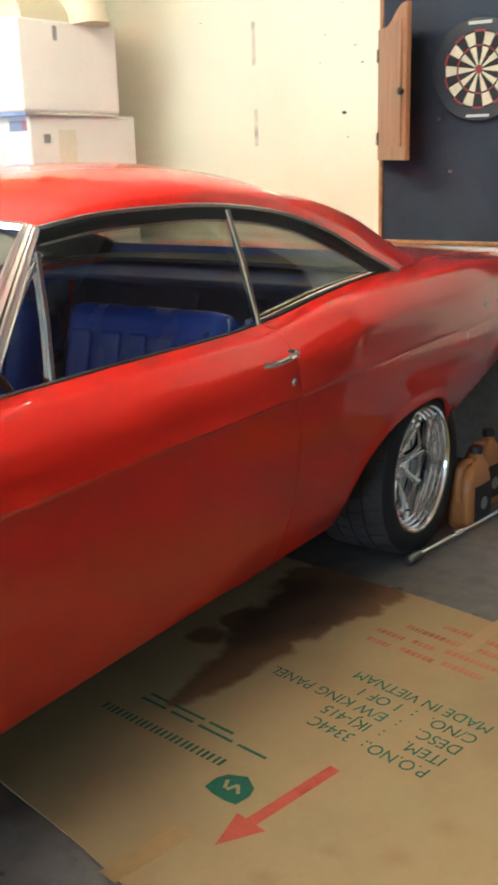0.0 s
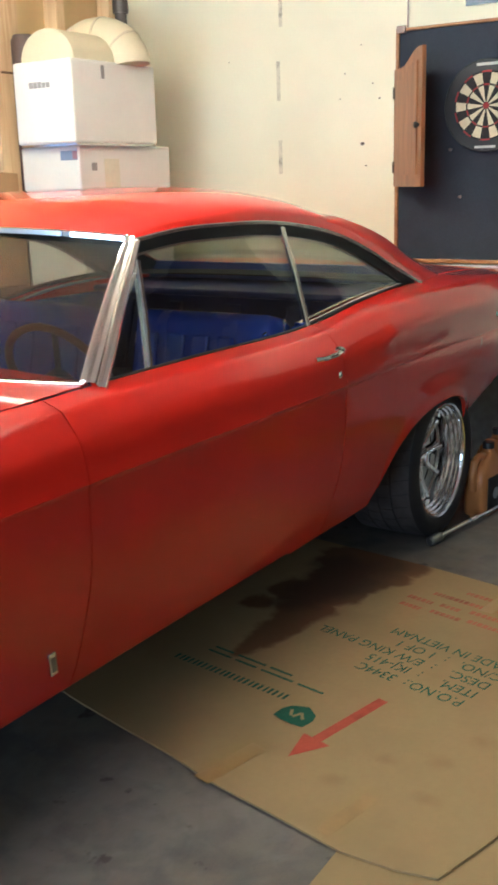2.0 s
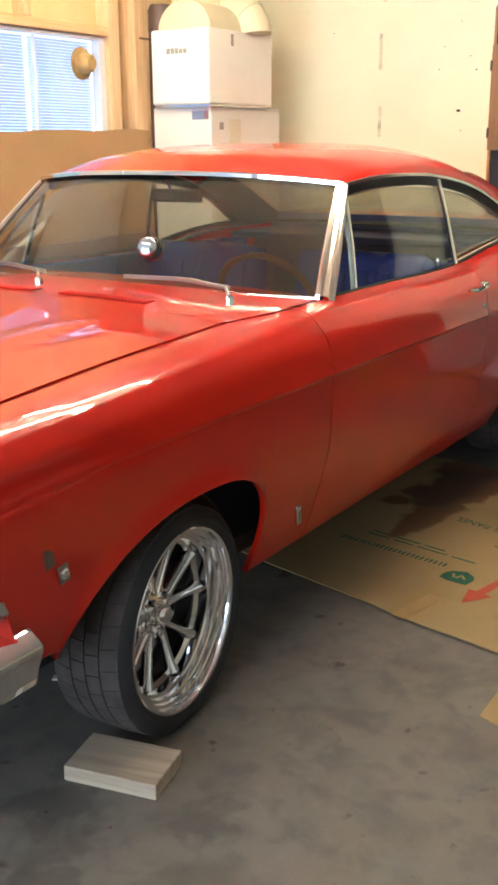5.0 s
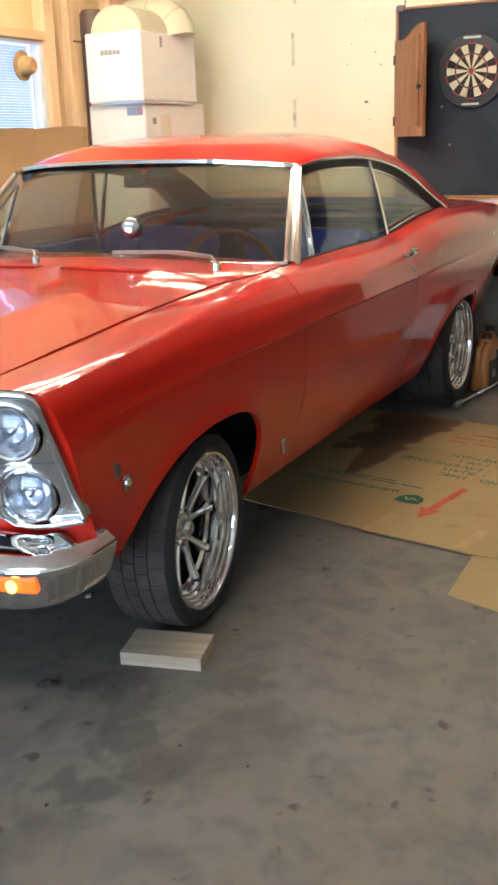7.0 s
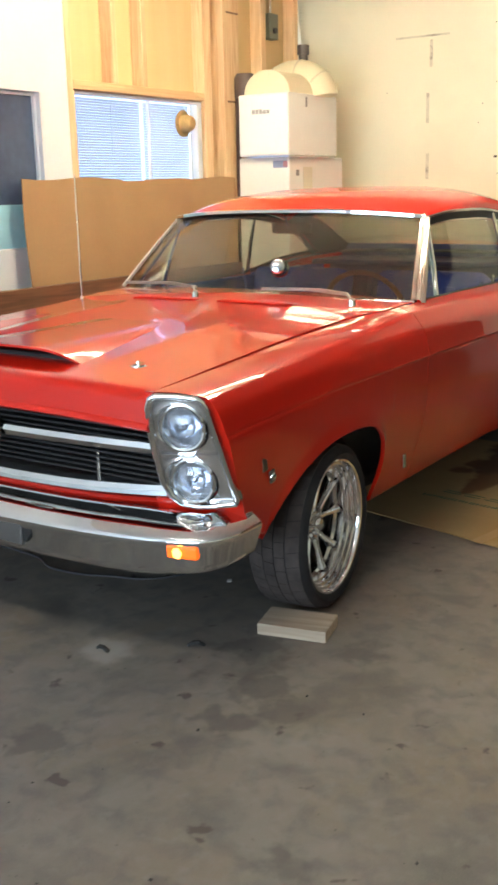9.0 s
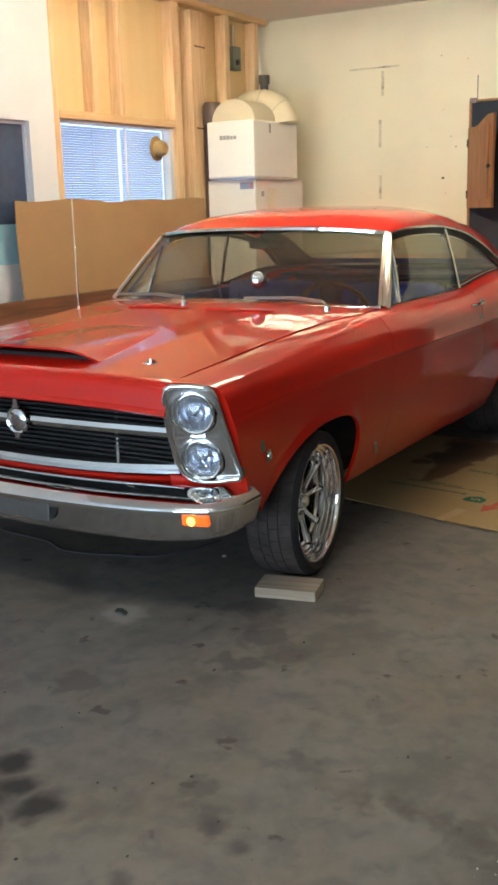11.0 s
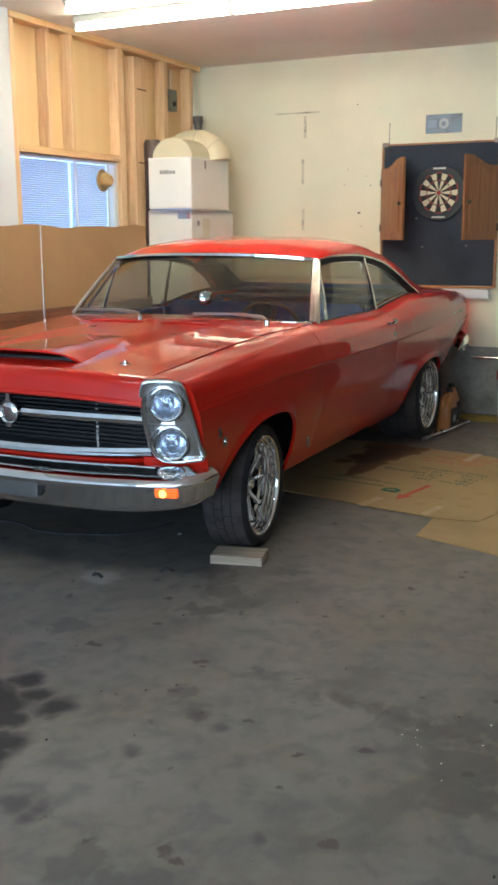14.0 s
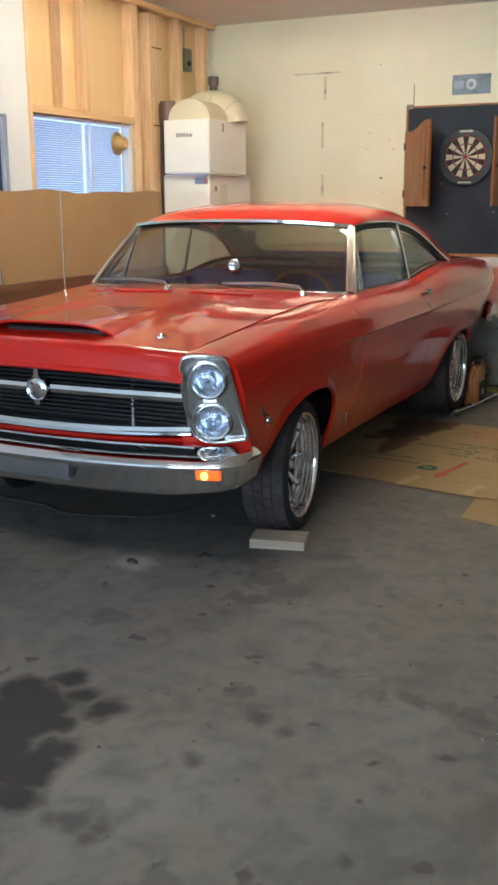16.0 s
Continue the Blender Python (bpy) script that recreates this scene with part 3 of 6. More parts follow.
# hood, with its leading edge rolled down to the grille
rows = []
for x in list(np.linspace(-0.452, 0.74, 44)) + [0.765, 0.785, 0.796, 0.800, 0.802, 0.809, 0.812, 0.800]:
    ye, ze = top_edge(min(x, 0.74))
    drop = 0.0 if x <= 0.74 else None
    row = []
    for v in np.linspace(-1, 1, 61):
        y = v * (ye - 0.006)
        z = ze + 0.004 + 0.022 * (1 - v * v)
        ridge = math.exp(-((abs(y) - 0.33) / 0.05) ** 2) * 0.005 * min(1, max(0, (x + 0.5) / 0.4)) * min(1, max(0, (0.72 - x) / 0.35))
        z += ridge
        row.append([x + 0.03 * (1 - v * v), y, z])
    rows.append(row)
drops = (0.004, 0.014, 0.036, 0.070, 0.098, 0.105, 0.116, 0.124)
for row, d in zip(rows[-8:], drops):
    for p in row:
        p[2] -= d
part("hood", thick(grid(rows), 0.006), PAINT, car, "red hood with a centre scoop", smooth=True)

# scoop: a low hump with a dark mouth
rows = []
for i, x in enumerate(np.linspace(-0.25, 0.66, 26)):
    t = (x + 0.25) / 0.91
    half, rise = 0.15 + 0.105 * t, 0.062 * t**1.3
    base = top_edge(x)[1] + 0.022
    row = []
    for v in np.linspace(-1, 1, 33):
        f = 1 - abs(v) ** 5
        row.append((x + 0.03 - 0.05 * abs(v) ** 6 * t, v * (half + 0.03 * t), base + rise * f - 0.006))
    rows.append(row)
part("hood_scoop", thick(grid(rows), 0.008), PAINT, car, "red raised hood scoop", smooth=True)
part("scoop_mouth", box(0.60, 0.628, -0.215, 0.215, 0.945, 0.985, 0.006), BLACK, car, "black scoop opening")

# hood pins
for s in SIDE:
    pin = part("hood_pin", lathe([(0.0, 0.0), (0.030, 0.0), (0.030, 0.003), (0.0, 0.004)], 20, "z"), CHROME, car, "chrome hood pin plate")
    pin.location = (0.575, s * 0.455, 0.962)
    post = lathe([(0, 0), (0.006, 0), (0.006, 0.016), (0, 0.019)], 10, "z")
    box(-0.026, 0.026, -0.003, 0.003, 0.006, 0.011, bm=post)
    part("pin_post", post, CHROME, pin)

# cowl with its vent slots
def cowl_point(x, v):
    half = min(0.755, top_edge(x)[0] - 0.004)
    return x + 0.03 * (1 - v * v) * min(1.0, max(0.0, (x + 0.75) / 0.29)), v * half, top_edge(x)[1] + 0.003 + 0.021 * (1 - v * v)


part("cowl", thick(grid([[cowl_point(x, v) for v in np.linspace(-1, 1, 41)] for x in np.linspace(-0.90, -0.458, 16)]), 0.002), PAINT, car, "red cowl panel", smooth=True)
for s in SIDE:
    slots = bmesh.new()
    for k in range(27):
        x, y, z = cowl_point(-0.535, (0.055 + k * 0.0115) / 0.715)
        box(x - 0.027, x + 0.027, s * y - 0.0030, s * y + 0.0030, z - 0.002, z + 0.0062, 0.0014, 1, bm=slots)
    part("cowl_vent", slots, PAINT, car, "row of red cowl vent ribs", smooth=False)
    slit = grid([[(cowl_point(-0.535 + dx, v)[0], s * cowl_point(-0.535 + dx, v)[1], cowl_point(-0.535 + dx, v)[2] + 0.0012) for v in np.linspace(0.06, 0.50, 14)] for dx in (-0.025, 0.0, 0.025)])
    part("vent_slit", slit, BLACK, car, "dark slit under the vent ribs")


# glasshouse: rail and crown of the roof
RAIL = [(-2.86, 0.775, 1.105), (-2.70, 0.745, 1.175), (-2.50, 0.708, 1.268), (-2.30, 0.685, 1.335), (-2.00, 0.668, 1.385), (-1.70, 0.664, 1.402), (-1.40, 0.652, 1.398), (-1.235, 0.632, 1.378)]
CROWN = [(-2.42, 1.442), (-2.20, 1.492), (-1.90, 1.518), (-1.60, 1.508), (-1.35, 1.478), (-1.20, 1.440), (-1.115, 1.412)]
SAIL = [(-3.28, 0.70, 1.092), (-3.02, 0.675, 1.185), (-2.75, 0.655, 1.300), (-2.45, 0.622, 1.385), (-2.33, 0.600, 1.405)]


def rail(x):
    return spline(RAIL, x)


def crown_z(x):
    return float(spline(CROWN, x)[0])


def roof_point(t, u):
    """A place on the roof: t from rear to front, u across from the middle to the rail."""
    xr, xc = -2.30 + t * 1.065, -2.42 + t * 1.305
    yr, zr = rail(xr)
    f = (1 - min(u, 1.0) ** 2.6) ** (0.34 + 0.20 * t)
    return xr + (xc - xr) * (1 - u**2.2), yr * u, zr + (crown_z(xc) - zr) * f


ACROSS = list(np.linspace(0, 0.876, 15)[:-1]) + [1 - 0.124 * (1 - k / 12) for k in range(13)]
rows = []
for k in range(33):
    half = [roof_point(k / 32, u) for u in ACROSS]
    rows.append([(x, -y, z) for x, y, z in half[:0:-1]] + half)
shell = grid(rows)
for s in SIDE:
    rows = []
    for k in range(19):
        t = k / 18
        xr = -2.86 + t * (2.86 - 2.30)
        yr, zr = rail(xr)
        xs = -3.28 + t * (3.28 - 2.33)
        ys, zs = spline(SAIL, xs)
        row = []
        for v in [i / 12 for i in range(13)]:
            bulge = math.sin(math.pi * v) * 0.016
            rx, ry, rz = roof_point(0, 1 - 0.124 * v)
            ex, ey, ez = roof_point(0, 0.876)
            # towards the roof the pillar takes on the section of the roof's rear edge
            w = t * t * (3 - 2 * t)
            fx, fy, fz = (rx + 2.30) / (ex + 2.30), (ry - 0.685) / (ey - 0.685), (rz - 1.335) / (ez - 1.335)
            x = xr + (xs - xr) * (v + w * (fx - v))
            y = yr + (ys - yr) * (v + w * (fy - v)) + bulge * 0.9 * (1 - w)
            z = zr + (zs - zr) * (v + w * (fz - v)) + bulge * 0.8 * (1 - w)
            row.append((x, s * y, z) if k < 18 else (rx, s * ry, rz))
        rows.append(row if s < 0 else row[::-1])
    grid(rows, shell)
bmesh.ops.remove_doubles(shell, verts=shell.verts, dist=5e-4)
part("roof", thick(shell, 0.003), PAINT, car, "red steel roof with sloping sail panels", smooth=True)

# rear window, deck and tail
rows = []
for k in range(9):
    t = k / 8
    xs = -2.36 - t * 0.78
    ys, zs = spline(SAIL, xs)
    rows.append([(xs + 0.06 * (1 - v * v) * (1 - 2 * t), v * (ys - 0.01), zs - 0.012 + 0.035 * (1 - v * v) * (1 - t)) for v in np.linspace(-1, 1, 25)])
part("rear_window", thick(grid(rows), 0.005), GLASS_WIND, car, "tinted rear window", smooth=True)
rows = []
for x in list(np.linspace(-4.06, -3.10, 24)):
    ye, ze = top_edge(x)
    rows.append([(x, v * (ye - 0.006), ze + 0.003 + 0.020 * (1 - v * v)) for v in np.linspace(-1, 1, 31)])
part("deck_lid", thick(grid(rows), 0.006), PAINT, car, "red trunk lid", smooth=True)
rows = []
for x in np.linspace(-3.12, -2.86, 6):
    ye, ze = top_edge(x)
    rows.append([(x, v * (ye - 0.004), ze - 0.008 + 0.014 * (1 - v * v)) for v in np.linspace(-1, 1, 21)])
part("rear_shelf", thick(grid(rows), 0.006), UNDER, car)
tail = []
for z in np.linspace(0.64, 1.05, 9):
    half = float(np.interp(z, [0.46, 0.6, 0.86, 0.95, 1.05], [0.74, 0.775, 0.845, 0.835, 0.74]))
    tail.append([(-4.075 - 0.03 * math.sin((z - 0.46) / 0.6 * math.pi) - 0.02 * (1 - v * v), v * half, z) for v in np.linspace(-1, 1, 15)])
part("tail_panel", thick(grid(tail), 0.006), PAINT, car, smooth=True)
for s in SIDE:
    lens = part("tail_lamp", turned(box(-4.125, -4.08, s * 0.64 - 0.09, s * 0.64 + 0.09, 0.77, 0.94, 0.02, 3), Matrix.Identity(4)), TAIL_LIT, car, "lit red rectangular tail lamp")
bumper_line = [(-3.800, 0.856, 0.578, 0.12), (-3.835, 0.864, 0.597, 0.40), (-3.875, 0.872, 0.618, 0.70), (-3.915, 0.877, 0.634, 0.92), (-3.96, 0.878, 0.643, 1.0), (-4.04, 0.862, 0.645), (-4.09, 0.82, 0.646), (-4.118, 0.72, 0.648), (-4.128, 0.55, 0.648), (-4.138, 0.28, 0.648)]
bumper_line += [(-4.14, 0.0, 0.648)] + [(p[0], -p[1], *p[2:]) for p in bumper_line[::-1]]
part("rear_bumper", sweep(bumper_line[::-1], [(0.020, -0.072), (-0.006, -0.070), (-0.022, -0.045), (-0.030, 0.0), (-0.024, 0.045), (-0.008, 0.066), (0.020, 0.068)]), CHROME, car, "chrome rear bumper", smooth=True)

# windscreen
rows = []
for k in range(13):
    t = k / 12
    row = []
    for v in np.linspace(-1, 1, 33):
        q = abs(v) ** 2.4
        lo = Vector((-0.745 - 0.135 * q, v * 0.757, 1.040 - 0.006 * q))
        hi = Vector((-1.105 - 0.110 * q, v * 0.632, 1.408 - 0.030 * q))
        p = lo.lerp(hi, t)
        p += Vector((0.25, 0, 0.25)) * 0.012 * math.sin(math.pi * t) * (1 - 0.4 * q)
        row.append(tuple(p))
    rows.append(row)
edge_low, edge_high = rows[0], rows[-1]
edge_side = {1: [r[-1] for r in rows], -1: [r[0] for r in rows]}
part("windscreen", thick(grid(rows), 0.005), GLASS_WIND, car, "tinted curved windscreen", smooth=True)


def lifted(line, d):
    return [(x + d * 0.6, y, z + d) for x, y, z in line]


part("windscreen_trim", sweep(lifted(edge_low, 0.004), bar_section(0.030, 0.014)), CHROME, car, "chrome lower windscreen trim", smooth=True)
part("windscreen_trim", sweep(lifted(edge_high, 0.004), bar_section(0.036, 0.016)), CHROME, car, "chrome upper windscreen trim", smooth=True)
for s in SIDE:
    line = [(x - 0.012, y + s * 0.010, z, 1.0 - 0.38 * (i / 12) ** 2) for i, (x, y, z) in enumerate(edge_side[s])]
    part("pillar_trim", sweep(line, [(-0.034, -0.008), (0.034, -0.008), (0.036, 0.004), (0.030, 0.012), (0.020, 0.012), (0.014, 0.004), (0.010, 0.010), (0.000, 0.017), (-0.012, 0.013), (-0.017, 0.005), (-0.022, 0.011), (-0.030, 0.012), (-0.036, 0.004)], up=(0.5, s * 0.8, 0.4)), PILLAR, car, "bright windscreen pillar trim", smooth=True)
    # drip rail round the door opening
    rail_line = [(x, s * (rail(x)[0] + 0.010), rail(x)[1] - 0.004) for x in np.linspace(-2.86, -1.235, 34)]
    part("drip_rail", sweep(rail_line, bar_section(0.010, 0.011)), SATIN, car, "bright drip rail", smooth=True)
    inner = [(x, s * (rail(x)[0] - 0.006), rail(x)[1] - 0.026) for x in np.linspace(-2.82, -1.24, 34)]
    part("window_seal", sweep(inner, bar_section(0.018, 0.034)), BLACK, car, "black rubber window seal", smooth=True)
    header = [(x, s * (rail(x)[0] - 0.008), rail(x)[1] - 0.047) for x in np.linspace(-2.60, -1.26, 30)]
    part("glass_top_trim", sweep(header, bar_section(0.010, 0.009)), SATIN, car, "bright trim along the top of the glass", smooth=True)
    # side glass
    def pane(x0b, x0t, x1b, x1t, name, label):
        grid_rows = []
        for k in range(13):
            t = k / 12
            xb, xt = x0b + (x1b - x0b) * t, x0t + (x1t - x0t) * t
            yr, zr = rail(xt)
            yb, zb = top_edge(xb)
            grid_rows.append([(xb + (xt - xb) * v, s * (yb - 0.026 + (yr - 0.012 - yb + 0.026) * v + 0.012 * math.sin(math.pi * v)), zb - 0.02 + (zr - 0.03 - zb + 0.02) * v) for v in np.linspace(0, 1, 9)])
        return part(name, thick(grid(grid_rows), 0.005), GLASS_SIDE, car, label, smooth=True)

    pane(-1.985, -1.960, -1.165, -1.250, "door_window", "clear door window glass")
    pane(-2.80, -2.66, -2.005, -1.985, "quarter_window", "clear rear quarter window glass")
    vent = bmesh.new()
    a, b, c = (-0.93, s * 0.737, 1.028), (-1.158, s * 0.735, 1.018), (-1.222, s * 0.655, 1.318)
    thick(grid([[a, a], [b, c]], vent), 0.005)
    part("vent_window", vent, GLASS_SIDE, car, "triangular vent window")
    part("vent_post", sweep([b, (-1.19, s * 0.70, 1.17), c], bar_section(0.020, 0.018), up=(0, s, 0)), CHROME, car, "chrome vent window post")
    part("vent_frame", sweep([a, (-1.06, s * 0.705, 1.15), (-1.205, s * 0.664, 1.30)], bar_section(0.013, 0.014), up=(0, s, 0)), SATIN, car, "bright vent window frame")
    part("window_post", sweep([(-2.0, s * 0.752, 1.03), (-1.985, s * 0.71, 1.22), (-1.972, s * 0.668, 1.372)], bar_section(0.024, 0.014), up=(0, s, 0)), PILLAR, car, "bright glass edge trim")
    belt = [(x, s * (top_edge(x)[0] - 0.016), top_edge(x)[1] - 0.004) for x in np.linspace(-2.84, -0.92, 40)]
    part("belt_seal", sweep(belt, bar_section(0.016, 0.014)), BLACK, car, "black belt seal", smooth=True)
    sill = [(x, s * (top_edge(x)[0] - 0.020), top_edge(x)[1] + 0.006) for x in np.linspace(-2.84, -2.01, 22)]
    part("belt_trim", sweep(sill, bar_section(0.008, 0.008)), CHROME, car, "thin bright trim under the quarter window", smooth=True)
    garnish = [(x, s * (top_edge(x)[0] - 0.085), top_edge(x)[1] - 0.012) for x in np.linspace(-2.95, -2.05, 22)]
    part("inner_garnish", sweep(garnish, bar_section(0.022, 0.012)), CHROME, car, "chrome inner garnish strip", smooth=True)
    # handle, lock, badges
    ym = 0.886
    handle = part("door_handle", sweep([(-1.80, s * (ym + 0.010), 0.962), (-1.83, s * (ym + 0.030), 0.964), (-1.90, s * (ym + 0.034), 0.968), (-1.955, s * (ym + 0.026), 0.972), (-1.975, s * (ym + 0.002), 0.974)], circle(0.010, 8, 0.8), up=(0, 0, 1)), CHROME, car, "chrome door handle", smooth=True)
    part("push_button", turned(lathe([(0, 0), (0.013, 0), (0.013, 0.022), (0.010, 0.027), (0, 0.028)], 16, "y"), pose(-1.958, s * ym, 0.970, 0, 0, 0 if s > 0 else 180)), CHROME, handle)
    part("door_lock", turned(lathe([(0, 0), (0.012, 0), (0.012, 0.008), (0.006, 0.012), (0, 0.012)], 16, "y"), pose(-1.955, s * 0.893, 0.888, 0, 0, 0 if s > 0 else 180)), CHROME, car, "chrome door lock")
    badge = part("fender_badge", turned(box(-0.013, 0.013, -0.001, 0.003, -0.023, 0.023, 0.001), pose(0.492, s * 0.888, 0.668, 0, 10, 0)), BADGE, car, "small dull fender badge plate")
    part("badge_medal", turned(box(-0.015, 0.015, -0.001, 0.005, -0.021, 0.021, 0.002), pose(0.452, s * 0.889, 0.620, 0, 10, 0)), BADGE, badge, "dull square badge")
    part("badge_crest", turned(lathe([(0, 0.012), (0.009, 0.011), (0.013, 0.007), (0.014, 0.004), (0, 0.004)], 16, "y"), pose(0.452, s * 0.889, 0.620, 0, 0, 0 if s > 0 else 180)), CHROME, badge)
    rocker = part("rocker_emblem", turned(box(-0.012, 0.012, -0.006, 0.006, -0.030, 0.030, 0.003), pose(-0.588, s * 0.857, 0.420, 0, 4, 0)), CHROME, car, "small upright chrome emblem")
    part("emblem_inset", turned(box(-0.007, 0.007, 0.005, 0.0072, -0.022, 0.018, 0.001), pose(-0.588, s * 0.857, 0.420, 0, 4, 0) @ Matrix.Diagonal((1, s, 1, 1))), BADGE, rocker)
    for dx, w in ((0.0, 0.020), (-0.15, 0.012), (-0.20, 0.018), (-0.245, 0.012), (-0.285, 0.012), (-0.375, 0.016), (-0.42, 0.020)):
        x = -3.39 + dx
        y = s * (float(np.interp(0.918, flank(x)[::-1, 1], flank(x)[::-1, 0])) + 0.002)
        part("script_letter", turned(box(-w * 0.55, w * 0.25, -0.003, 0.003, -0.009, 0.009, 0.002, 1), pose(x, y, 0.916, 0, 18, 0)), CHROME, car, "chrome letter bar")
    # dark trim inside the sail panel
    rows = []
    for k in range(9):
        t = k / 8
        xr, xs = -2.80 + t * 0.50, -3.20 + t * 0.86
        yr, zr = rail(xr)
        ys, zs = spline(SAIL, xs)
        rows.append([(xr + (xs - xr) * v, s * (yr + (ys - yr) * v - 0.03), zr + (zs - zr) * v - 0.02) for v in np.linspace(0, 1, 5)])
    part("sail_trim", thick(grid(rows), 0.006), UNDER, car, "dark inner pillar trim", smooth=True)

# front: grille, bars, lamps
part("grille_backing", box(0.60, 0.612, -0.66, 0.66, 0.50, 0.88), BLACK, car, "black grille cavity")
for k in range(11):
    z = 0.628 + k * 0.0205
    if abs(z - 0.748) < 0.016 or abs(z - 0.602) < 0.02:
        continue
    x = 0.715 + (z - 0.60) * 0.30
    part("grille_slat", box(x - 0.03, x, -0.655, 0.655, z - 0.0035, z + 0.0035, 0.002, 1), BLACK, car)
for z, x, depth in ((0.748, 0.785, 0.034), (0.603, 0.742, 0.034)):
    sag = 0.028 if z < 0.7 else 0.0
    line = [(x - 0.04 * (v * v), v * 0.66, z - sag * (1 - v * v)) for v in np.linspace(-1, 1, 21)]
    part("grille_bar", sweep(line, [(-0.05, -depth / 2), (0.006, -depth / 2), (0.012, 0), (0.006, depth / 2), (-0.05, depth / 2)]), CHROME, car, "chrome grille bar", smooth=True)
for s in SIDE:
    part("grille_strut", box(0.715, 0.735, s * 0.40 - 0.006, s * 0.40 + 0.006, 0.60, 0.83, 0.002), SATIN, car)
part("header_panel", sweep([(x, y, 0.562 - 0.028 * (1 - (y / 0.835) ** 2)) for x, y in ((0.56, -0.835), (0.62, -0.80), (0.675, -0.70), (0.71, -0.55), (0.735, -0.4), (0.748, -0.2), (0.752, 0), (0.748, 0.2), (0.735, 0.4), (0.71, 0.55), (0.675, 0.70), (0.62, 0.80), (0.56, 0.835))], [(-0.09, -0.03), (-0.026, -0.03), (-0.022, 0.000), (-0.030, 0.010), (-0.09, 0.012)]), PAINT, car, "red lower valance", smooth=True)
emblem = part("grille_emblem", turned(lathe([(0, 0.012), (0.034, 0.012), (0.044, 0.006), (0.052, 0.010), (0.055, 0), (0, 0)], 32, "x"), pose(0.80, 0.03, 0.745)), CHROME, car, "round chrome grille emblem", smooth=True)
part("emblem_centre", turned(lathe([(0, 0.014), (0.024, 0.013), (0.024, 0.008), (0, 0.008)], 24, "x"), pose(0.80, 0.03, 0.745)), BADGE, emblem)
part("emblem_crest", turned(polygon([(-0.020, 0.048), (-0.012, 0.060), (-0.007, 0.098), (0.007, 0.098), (0.012, 0.060), (0.020, 0.048)], 0, 0.012), pose(0.80, 0.03, 0.745, 90, 0, 90)), BADGE, emblem)
part("emblem_crest", turned(polygon([(-0.016, -0.048), (0.016, -0.048), (0.010, -0.070), (-0.010, -0.070)], 0, 0.012), pose(0.80, 0.03, 0.745, 90, 0, 90)), BADGE, emblem)

